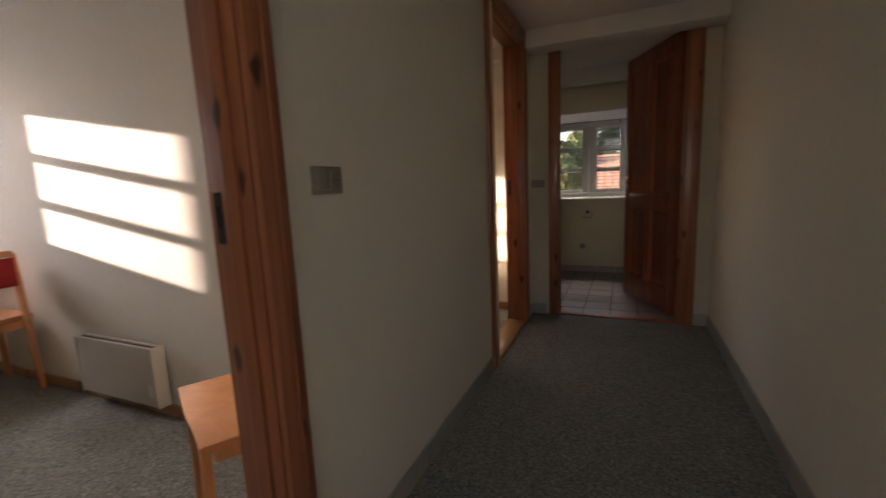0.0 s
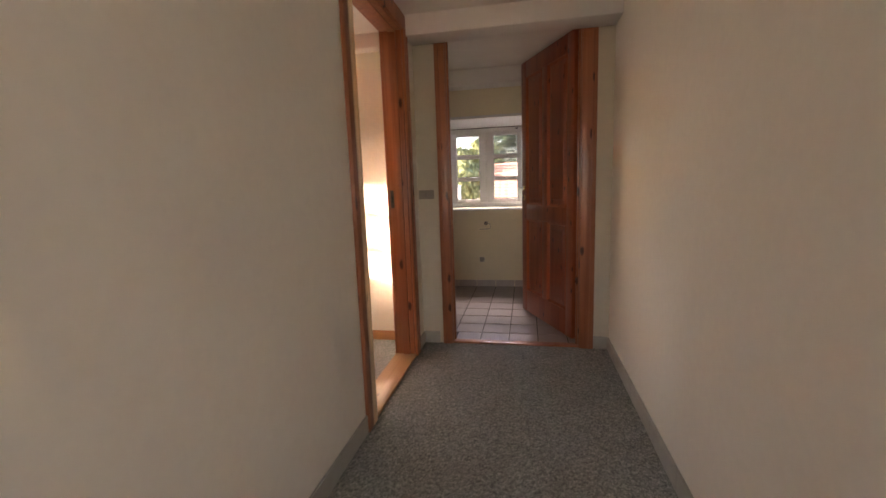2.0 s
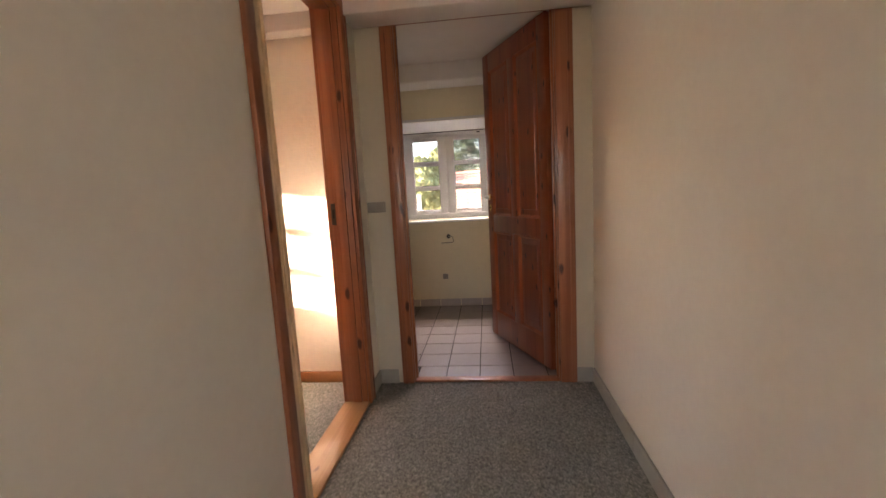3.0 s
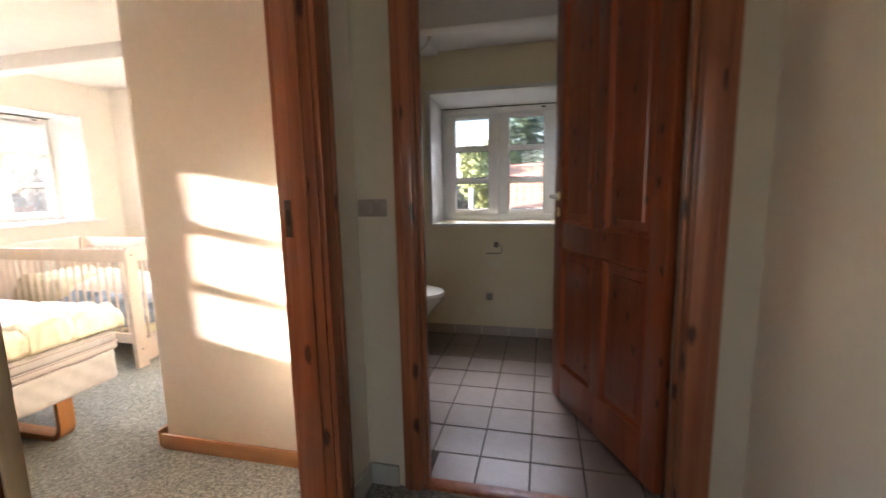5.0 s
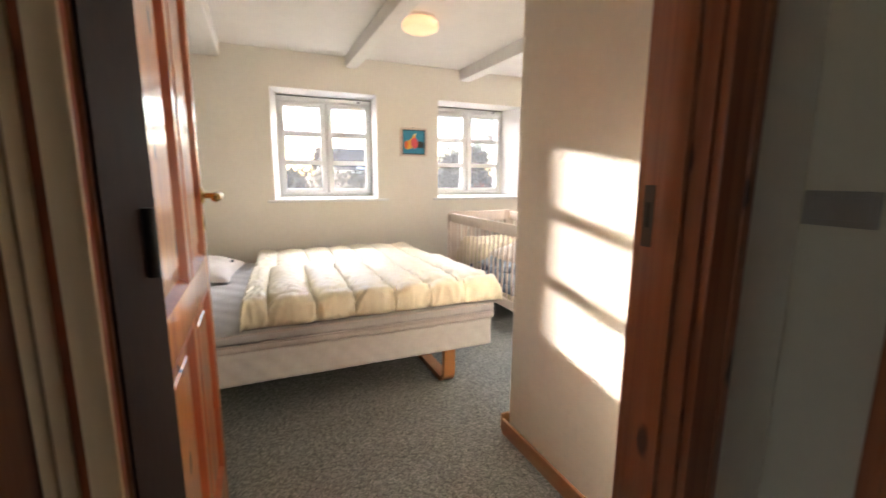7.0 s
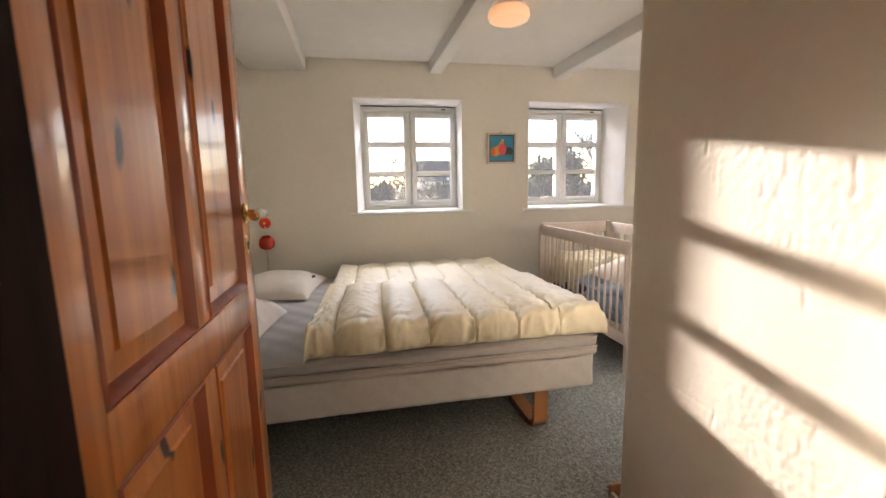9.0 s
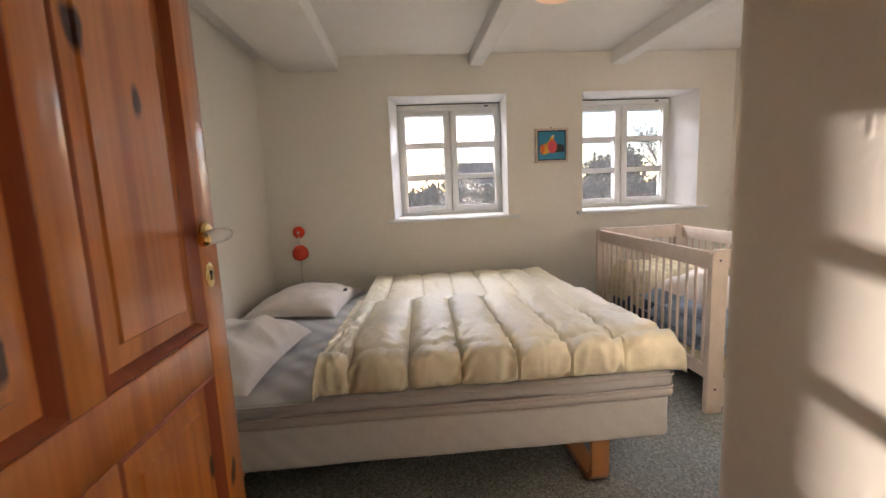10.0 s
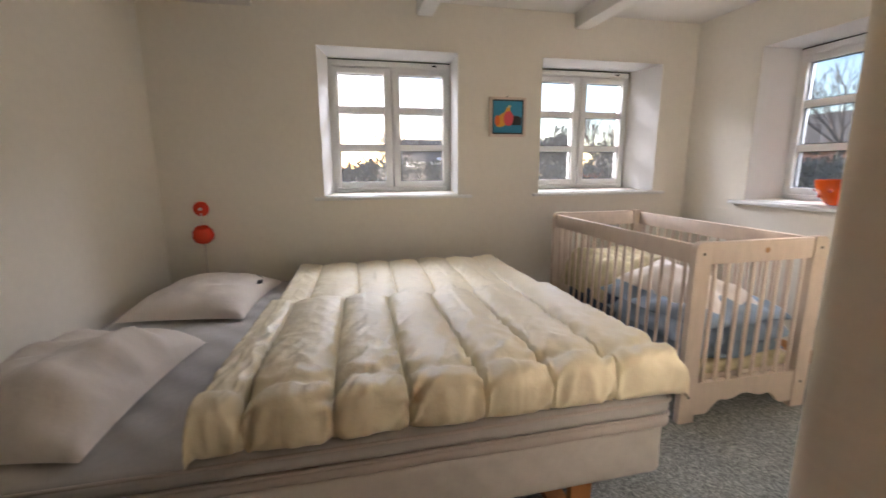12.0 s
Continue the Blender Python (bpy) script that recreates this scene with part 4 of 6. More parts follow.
def duvet_at(u, v, side):
    """u runs from the wall (-1) to the side facing the room (+1), v along the bed, across the channels."""
    s = (v + 1) / 2 * CH
    f = s - math.floor(s)
    chan = math.sin(math.pi * min(max(f, 0), 1)) ** 0.34 if 0 < s < CH else 0.0
    chan = 1.0 if s < 0.5 or s > CH - 0.5 else chan
    d = min(f, 1 - f) if 0 < s < CH else 0.0
    seam = math.floor(s + 0.5)
    front, back = -1.772 - 0.026 * (1 - chan), -3.395 + 0.015 * (1 - chan)
    front += 0.012 * noise.noise(Vector((s * 0.9, 2.0, 4.0)))
    rx, rb = 0.050 + 0.014 * chan, 0.045
    UF, UB = 0.80, -0.90
    ang, sgn = 0.0, 1
    if u > UF:
        ang = radians(168) * (u - UF) / (1 - UF)
        x, q = front - rx + rx * max(0.0, math.sin(ang)) ** 0.7, front - rx + ang * 0.06
    elif u < UB:
        ang, sgn = radians(168) * (UB - u) / (1 + UB), -1
        x, q = back + rb - rb * math.sin(ang), back + rb - ang * 0.05
    else:
        x = q = interp(back + rb, front - rx, (u - UB) / (UF - UB))
    y0, y1 = interp(2.500, 2.428, (x + 3.4) / 1.6), interp(3.690, 3.685, (x + 3.4) / 1.6)
    y = interp(y0, y1, along(v)) + 0.008 * noise.noise(Vector((x * 2.1, s * 0.8, 3)))
    tuck = (x - (-2.575 - 0.030 * chan + 0.025 * noise.noise(Vector((s * 0.8, 3, 1))))) / 0.035
    step = 0.0 if tuck < 0 else math.sqrt(1 - (1 - min(1.0, tuck)) ** 2)
    y += 0.055 * (1 - step) * (1 - v ** 4)
    if side < 0:
        return Vector((interp(back + rb * 0.8, front - rx * 0.8, (u + 1) / 2), y, 0.444))
    crease = -0.020 * max(0.0, 1 - abs(tuck + 0.35) / 0.6) - (0.010 + 0.014 * (1 - chan)) * math.exp(-((x + 1.875) / 0.022) ** 2)
    near = min(1.0, max(0.0, (x + 2.35) / 0.55))
    thick = 0.090 + 0.034 * step + 0.014 * near + crease
    lift = 0.20 + 0.04 * step + 0.13 * near
    big = 0.0065 * noise.noise(Vector((q * 6, seam * 0.7 + s * 0.6, 5)))
    ply = 0.5 - 2.0 * abs(noise.noise(Vector((q * 11 + d * 2.5, math.floor(s) * 3.7 + f * 0.7, 7))))
    pinch = (0.5 - 2.0 * abs(noise.noise(Vector((q * 15 + d * 3 * (1 if f < 0.5 else -1), seam * 4.3, d * 3.0))))) * math.exp(-d / 0.17)
    fine = noise.noise(Vector((q * 34, s * 5.0, 8))) + 0.6 * (0.5 - 2.0 * abs(noise.noise(Vector((q * 24 + s * 3.0, s * 7.0, 2)))))
    w = big + ply * (0.0016 + 0.0050 * near) * (0.4 + 0.6 * chan) + fine * (0.0007 + 0.0022 * near) + pinch * (0.009 + 0.032 * near) * min(1.0, d / 0.03)
    rim = ease(v, 0.5, 0.06)
    high = thick * (1 - lift + lift * chan) * rim
    turn = math.copysign(abs(math.cos(ang)) ** 0.6, math.cos(ang))
    z = 0.446 + high / 2 * (1 + turn) + w * max(0.0, math.cos(ang) * 0.9 + 0.1) * rim
    return Vector((x + sgn * w * math.sin(ang) * rim, y, z))


duvet = thing("duvet", "folded pale yellow down duvet with stitched channels, on the bed", "duvet")
for c in range(CH):
    bm = bmesh.new()
    nu, nv = 200, 26
    rows = {}
    for side in (1, -1):
        rows[side] = []
        for i in range(nu + 1):
            row = []
            for j in range(nv + 1):
                u, v = -1 + 2 * i / nu, -1 + 2 * (c + j / nv) / CH
                if side < 0 and (i in (0, nu) or (c == 0 and j == 0) or (c == CH - 1 and j == nv)):
                    row.append(rows[1][i][j])
                else:
                    row.append(bm.verts.new(duvet_at(u, v, side)))
            rows[side].append(row)
    for side in (1, -1):
        g = rows[side]
        for i in range(nu):
            for j in range(nv):
                q = (g[i][j], g[i + 1][j], g[i + 1][j + 1], g[i][j + 1])
                bm.faces.new(q if side > 0 else q[::-1])
    smooth(part("channel", bm, CREAM, duvet), 80)


def pillow(cx, cy, cz, a, b, h, turn, name="pillow", mat=PILLOW, label="", tilt=0.0, seed=0.0, group="", crisp=1.0):
    ca, sa = math.cos(radians(turn)), math.sin(radians(turn))

    def at(u, v, side):
        x = a * u * (1 - 0.07 * (1 - v * v)) * (1 - 0.02 * abs(v))
        y = b * v * (1 - 0.09 * (1 - u * u))
        body = max(0.0, (1 - abs(u) ** 2.6) * (1 - abs(v) ** 2.6)) ** 0.5
        w = 0.022 * noise.noise(Vector((x * 9 + seed, y * 13, 1))) + 0.024 * (0.4 - 2.0 * abs(noise.noise(Vector((x * 7 + y * 5 + seed, y * 4 - x * 2, 12))))) + 0.024 * noise.noise(Vector((x * 3 + y * 6 + seed, y * 3, 6))) + 0.004 * noise.noise(Vector((x * 26, y * 14 + seed, 8)))
        w *= crisp
        z = (h * body + w * body) if side > 0 else -0.010 * body
        return Vector((cx + ca * x - sa * y, cy + sa * x + ca * y, cz + z + tilt * x))
    root = thing(name, label, "pillow", group)
    cushion(48, 40, at, mat, "pillow_body", root)
    return root


pillow(-2.195, 1.998, 0.452, 0.335, 0.235, 0.125, -6, crisp=1.3, label="crumpled off-white pillow at the near side of the bed", group="pillows on the bed", seed=2)
p2 = pillow(-3.055, 2.125, 0.452, 0.305, 0.262, 0.105, -8, crisp=0.35, label="flat off-white pillow with a dark print, beside the duvet", group="pillows on the bed", seed=9)
# Two small dark flat shapes near the pillow's edge.
for i, (x, y, w, t) in enumerate(((-3.22, 2.325, 0.035, 30), (-3.10, 2.345, 0.04, -15))):
    bm = bmesh.new()
    prism(bm, [(-w, -0.004), (0, -0.014), (w, 0.0), (0, 0.012)], "z", 0, 0.002)
    bmesh.ops.transform(bm, matrix=pose(x, y, 0.512, -32, 0, t), verts=bm.verts[:])
    part("printed_mark", bm, GASKET, p2, "dark printed leaf mark")

# ---- cot ----
CX0, CX1, CY0, CY1, CTOP = -3.43, -2.235, 4.115, 4.785, 0.783


def cot_end(x0, x1, root):
    for y0, y1, corner in ((CY0, CY0 + 0.075, -1), (CY1 - 0.075, CY1, 1)):
        bm = bmesh.new()
        pts = [(y0, 0.0), (y1, 0.0), (y1, CTOP), (y0, CTOP)]
        r = 0.035
        arc = [(r - r * math.cos(radians(a)), r - r * math.sin(radians(a))) for a in range(0, 91, 15)]
        if corner < 0:
            pts = [(y0, 0.0), (y1, 0.0), (y1, CTOP)] + [(y0 + dx, CTOP - dy) for dx, dy in arc[::-1]]
        else:
            pts = [(y0, 0.0), (y1, 0.0)] + [(y1 - dx, CTOP - dy) for dx, dy in arc] + [(y0, CTOP)]
        prism(bm, pts, "x", x0, x1)
        bmesh.ops.bevel(bm, geom=[e for e in bm.edges if e.calc_face_angle(0) > 0.8], offset=0.003, segments=2, affect="EDGES")
        post = smooth(part("post", bm, WASHED, root))
        for z in (0.735, 0.12):
            side = x1 if x1 > -3 else x0 - 0.001
            bm = lathe(bmesh.new(), [(0.006, 0), (0.006, 0.001)], 10, (side, (y0 + y1) / 2, z), Matrix.Rotation(radians(90), 4, "Y"))
            part("bolt", bm, STEEL, post)
    m = 0.004
    smooth(part("end_board", boxes((x0 + m, x1 - m, CY0 + 0.0755, CY1 - 0.0755, 0.69, CTOP - 0.002), bevel=0.004), WASHED, root, "pale end board with a knot"))
    y0, y1 = CY0 + 0.0755, CY1 - 0.0755
    low = [(y0, 0.175), (y0, 0.03), (y0 + 0.06, 0.03)]
    n = 24
    for i in range(n + 1):
        f = i / n
        z = 0.035 + 0.055 * min(1, math.sin(math.pi * f) * 2.2) + 0.012 * math.cos(2 * math.pi * f * 2) * math.sin(math.pi * f)
        low.append((interp(y0 + 0.07, y1 - 0.07, f), z))
    low += [(y1 - 0.06, 0.03), (y1, 0.03), (y1, 0.175)]
    bm = bmesh.new()
    prism(bm, low, "x", x0 + m, x1 - m)
    part("apron", bm, WASHED, root, "pale lower board with a scalloped cut")
    k = 8
    for i in range(k):
        y = interp(y0 + 0.035, y1 - 0.035, i / (k - 1))
        smooth(part("slat", boxes((x0 + 0.009, x1 - 0.009, y - 0.009, y + 0.009, 0.170, 0.695), bevel=0.004), WASHED, root))


def cot_side(y0, y1, root):
    smooth(part("top_rail", boxes((CX0 + 0.031, CX1 - 0.031, y0, y1, 0.690, 0.770), bevel=0.004), WASHED, root))
    smooth(part("bottom_rail", boxes((CX0 + 0.031, CX1 - 0.031, y0, y1, 0.16, 0.225), bevel=0.004), WASHED, root))
    k = 17
    for i in range(k):
        x = interp(CX0 + 0.075, CX1 - 0.075, i / (k - 1))
        bm = lathe(bmesh.new(), [(0.0075, 0.22), (0.0075, 0.695)], 8, (x, (y0 + y1) / 2, 0))
        smooth(part("slat", bm, WASHED, root))


cot = thing("cot", "white-washed pine cot with upright slats, holding blue quilts and a pillow", "cot")
cot_end(CX1 - 0.03, CX1, cot)
cot_end(CX0, CX0 + 0.03, cot)
cot_side(CY0 + 0.012, CY0 + 0.034, cot)
cot_side(CY1 - 0.034, CY1 - 0.012, cot)
smooth(part("bottom_board", boxes((CX0 + 0.032, CX1 - 0.032, CY0 + 0.04, CY1 - 0.04, 0.165, 0.18), bevel=0.002), WASHED, cot))
for x, y, z, r in ((CX1 + 0.0003, 4.46, 0.738, 0.012),):
    bm = lathe(bmesh.new(), [(r, 0), (r, 0.0008)], 14, (x, y, z), Matrix.Rotation(radians(90), 4, "Y"))
    part("knot", bm, KNOT, cot, "orange knot in the wood")
bm = lathe(bmesh.new(), [(0.012, 0), (0.012, 0.0008)], 14, (-2.63, CY1 - 0.023, 0.7702))
part("knot", bm, KNOT, cot)
cotm = thing("cot_mattress", "thin cream cot mattress", "mattress")
smooth(part("mattress_body", mattress_block(CX0 + 0.05, CX1 - 0.05, CY0 + 0.045, CY1 - 0.045, 0.181, 0.235, 0.015), YELLOWQ, cotm), 60)


def heap(name, label, x0, x1, y0, y1, z, h, mat, seed, turn=0, category="quilt", folds=4.0, n=70):
    cx, cy, a, b = (x0 + x1) / 2, (y0 + y1) / 2, (x1 - x0) / 2, (y1 - y0) / 2
    ca, sa = math.cos(radians(turn)), math.sin(radians(turn))

    def at(u, v, side):
        k = 1 + 0.10 * noise.noise(Vector((u * 1.5 + seed, v * 1.5, 0)))
        x, y = a * u * k, b * v * k
        body = ease(u, 0.5, 0.3) * ease(v, 0.5, 0.3)
        w = 0.045 * noise.noise(Vector((x * folds * 1.6 + seed, y * folds * 2.4, 3))) + 0.040 * (0.4 - 2.0 * abs(noise.noise(Vector((x * folds * 1.3, y * folds * 2.2 + seed, 13))))) + 0.012 * noise.noise(Vector((x * 21, y * 25 + seed, 5)))
        zz = (h * body + w * body) if side > 0 else 0.0
        bul = 0.02 * (1 - body)
        xx, yy = cx + ca * x - sa * y, cy + sa * x + ca * y
        xx = min(max(xx, CX0 + 0.045), CX1 - 0.045)
        yy = min(max(yy, CY0 + 0.042), CY1 - 0.042)
        return Vector((xx, yy, z + zz + bul))
    root = thing(name, label, category)
    cushion(n, n // 2 + 8, at, mat, "quilt_body", root)
    return root


heap("quilt", "dark blue patterned quilt bunched in the cot", -3.30, -2.80, 4.17, 4.71, 0.236, 0.20, DARKBLUE, 4)
heap("quilt", "rumpled light blue quilt at the bottom of the cot", -2.86, -2.29, 4.17, 4.72, 0.236, 0.075, BLUE, 33)
heap("quilt", "rumpled light blue quilt in the cot", -3.12, -2.29, 4.17, 4.73, 0.30, 0.085, BLUE, 11)
heap("quilt", "second fold of the rumpled light blue quilt", -2.98, -2.30, 4.19, 4.74, 0.375, 0.075, BLUE, 15, turn=4)
heap("quilt", "yellow striped quilt heaped at the far end of the cot", -3.37, -2.92, 4.17, 4.70, 0.30, 0.25, YELLOWQ, 21, folds=3)
pillow(-2.62, 4.45, 0.445, 0.27, 0.20, 0.115, 12, label="white cot pillow lying on the blue quilt", tilt=-0.14, seed=5)

# ---- small things of the bedroom ----
pic = thing("painting", "small square painting of a pear on blue, in pale frame", "painting")
P = {"blue": (0.02, 0.25, 0.42), "black": (0.01, 0.01, 0.012), "yellow": (0.85, 0.42, 0.05), "orange": (0.80, 0.16, 0.02), "pink": (0.80, 0.10, 0.12), "cream": (0.80, 0.72, 0.40)}
PM = {k: material("paint_" + k, c, rough=0.5, vary=0.08, scale=60, bump=0.2, bump_scale=150) for k, c in P.items()}
PY0, PY1, PZ0, PZ1 = 3.716, 3.960, 1.273, 1.517
t = 0.014
part("frame", boxes((XW + 0.001, XW + 0.03, PY0, PY0 + t, PZ0, PZ1), (XW + 0.001, XW + 0.03, PY1 - t, PY1, PZ0, PZ1), (XW + 0.001, XW + 0.03, PY0 + t, PY1 - t, PZ0, PZ0 + t), (XW + 0.001, XW + 0.03, PY0 + t, PY1 - t, PZ1 - t, PZ1)), WASHED, pic, "pale wooden frame")
part("border", boxes((XW + 0.001, XW + 0.014, PY0 + t, PY1 - t, PZ0 + t, PZ1 - t)), PM["black"], pic)
part("canvas", boxes((XW + 0.014, XW + 0.024, PY0 + 0.024, PY1 - 0.024, PZ0 + 0.024, PZ1 - 0.024)), PM["blue"], pic, "painted canvas")


def blob(pts, x, mat, nm):
    bm = bmesh.new()
    prism(bm, pts, "x", x, x + 0.001)
    part(nm, bm, mat, pic)


def oval(cy, cz, ry, rz, n=20, lean=0.0):
    return [(cy + ry * math.cos(2 * math.pi * i / n) + lean * math.sin(2 * math.pi * i / n), cz + rz * math.sin(2 * math.pi * i / n)) for i in range(n)]


blob([(3.845, 1.345), (3.93, 1.345), (3.93, 1.39), (3.90, 1.405), (3.85, 1.395)], XW + 0.0242, PM["black"], "painted_shadow")
blob(oval(3.80, 1.375, 0.045, 0.045, lean=0.02), XW + 0.0254, PM["yellow"], "painted_pear")
blob([(3.80, 1.40), (3.83, 1.455), (3.85, 1.46), (3.86, 1.40)], XW + 0.0254, PM["yellow"], "painted_pear")
blob(oval(3.765, 1.37, 0.018, 0.035), XW + 0.0266, PM["orange"], "painted_stripe")
blob(oval(3.842, 1.385, 0.034, 0.047), XW + 0.0266, PM["pink"], "painted_fruit")
blob([(3.83, 1.452), (3.855, 1.452), (3.857, 1.466), (3.84, 1.47)], XW + 0.0266, PM["cream"], "painted_stalk")
bm = lathe(bmesh.new(), [(0.004, 0), (0.004, 0.012)], 8, (XW + 0.001, 3.838, 1.524), Matrix.Rotation(radians(90), 4, "Y"))
part("nail", bm, STEEL, pic)

lamp = thing("wall_lamp", "red enamelled wall lamp with a ball shade, beside the bed", "lamp")
LY = 1.968
bm = lathe(bmesh.new(), [(0.040, 0), (0.043, 0.006), (0.034, 0.018), (0.014, 0.022)], 24, (XW + 0.002, LY + 0.0, 0.847), Matrix.Rotation(radians(90), 4, "Y"))
smooth(part("wall_plate", bm, RED, lamp, "round red wall plate"))
bm = lathe(bmesh.new(), [(0.009, 0), (0.009, 0.006)], 12, (XW + 0.024, LY, 0.847), Matrix.Rotation(radians(90), 4, "Y"))
part("screw", bm, METAL_WHITE, lamp)
bm = tube(bmesh.new(), [(XW + 0.012, LY, 0.835), (XW + 0.03, LY + 0.002, 0.80), (XW + 0.055, LY + 0.006, 0.765)], 0.004)
smooth(part("arm", bm, METAL_WHITE, lamp))
bm = lathe(bmesh.new(), [(0.006, 0.052), (0.034, 0.052), (0.051, 0.030), (0.057, 0.0), (0.052, -0.022), (0.036, -0.036), (0.032, -0.036), (0.040, -0.018), (0.043, 0.0), (0.02, 0.03)], 24, (XW + 0.078, LY + 0.018, 0.700), Matrix.Rotation(radians(18), 4, "Y"))
smooth(part("shade", bm, RED, lamp, "glossy red ball shade"))
bm = tube(bmesh.new(), [(XW + 0.012, LY, 0.70), (XW + 0.012, LY + 0.002, 0.60), (XW + 0.012, LY, 0.46)], 0.006)
smooth(part("cord_cover", bm, METAL_WHITE, lamp, "gray cord cover"))

cl = thing("ceiling_lamp", "round peach-white glass ceiling lamp, switched on", "lamp", at=(-2.50, 3.50, H_BED))
smooth(part("lamp_base", lathe(bmesh.new(), [(0.085, -0.018), (0.09, -0.016), (0.09, -0.0)], 32), WHITE_FRAME, cl))
smooth(part("shade", lathe(bmesh.new(), [(0.02, -0.094), (0.075, -0.090), (0.105, -0.076), (0.112, -0.055), (0.108, -0.032), (0.092, -0.0185), (0.08, -0.0185)], 40), glow("peach_glass_lamp", (1.0, 0.50, 0.22), 0.09), cl, "glowing peach glass shade"))

bl = thing("ceiling_lamp", "round white glass ceiling lamp of the bathroom, switched off", "lamp", at=(-0.63, 4.69, H_BATH))
smooth(part("lamp_base", lathe(bmesh.new(), [(0.11, -0.016), (0.115, -0.014), (0.115, -0.0)], 32), BRASS, bl))
smooth(part("shade", lathe(bmesh.new(), [(0.0, -0.085), (0.05, -0.078), (0.088, -0.055), (0.105, -0.0165)], 32), PORCELAIN, bl, "white glass dome shade"))

bowl = thing("bowl", "orange glazed bowl with round knobs on the window sill", "bowl", at=(-2.60, YN + 0.085, 0.866))
smooth(part("bowl_body", lathe(bmesh.new(), [(0.045, 0.0), (0.055, 0.004), (0.085, 0.035), (0.108, 0.075), (0.118, 0.115), (0.120, 0.135), (0.113, 0.135), (0.108, 0.11), (0.09, 0.06), (0.05, 0.015)], 36), ORANGE, bowl))
for i in range(9):
    a = 2 * math.pi * i / 9
    zz, rr = (0.08, 0.110) if i % 2 else (0.05, 0.096)
    bm = bmesh.new()
    bmesh.ops.create_icosphere(bm, subdivisions=2, radius=0.011)
    bmesh.ops.transform(bm, matrix=Matrix.Translation((rr * math.cos(a), rr * math.sin(a), zz)), verts=bm.verts[:])
    smooth(part("knob", bm, DARKORANGE, bowl))


def radiator(name, label, put, w, h):
    """A slim electric panel heater; put(u, d, z): u along the wall, d away from it."""
    root = thing(name, label, "radiator")

    def pc(nm, u0, u1, d0, d1, z0, z1, mat=METAL_WHITE, bev=0.004):
        p, q = put(u0, d0, z0), put(u1, d1, z1)
        return smooth(part(nm, boxes((min(p[0], q[0]), max(p[0], q[0]), min(p[1], q[1]), max(p[1], q[1]), z0, z1), bevel=bev), mat, root))
    z = put(0, 0, 0)[2]
    pc("panel", 0, w, 0.03, 0.075, z, z + h - 0.012)
    pc("side", w + 0.0005, w + 0.012, 0.012, 0.08, z - 0.004, z + h)
    pc("side", -0.012, -0.0005, 0.012, 0.08, z - 0.004, z + h)
    pc("top_grille", 0, w, 0.062, 0.078, z + h - 0.0115, z + h)
    pc("top_grille", 0, w, 0.022, 0.038, z + h - 0.0115, z + h)
    pc("slot", 0.0, w, 0.0385, 0.0615, z + h - 0.0115, z + h - 0.006, GASKET, 0)
    pc("bracket", 0.08, 0.11, 0.0, 0.03, z + 0.05, z + h - 0.05)
    pc("bracket", w - 0.11, w - 0.08, 0.0, 0.03, z + 0.05, z + h - 0.05)
    pc("thermostat", w - 0.05, w - 0.02, 0.0755, 0.080, z + 0.05, z + 0.11, WHITE_FRAME, 0.002)
    return root


radiator("radiator", "slim white electric panel radiator under the window", lambda u, d, z: (-2.62 + u, YN - d, 0.20 + z), 0.62, 0.30)
radiator("radiator", "slim white electric panel radiator low on the wall", lambda u, d, z: (-2.30 + u, Y1 - d, 0.075 + z), 0.60, 0.30)


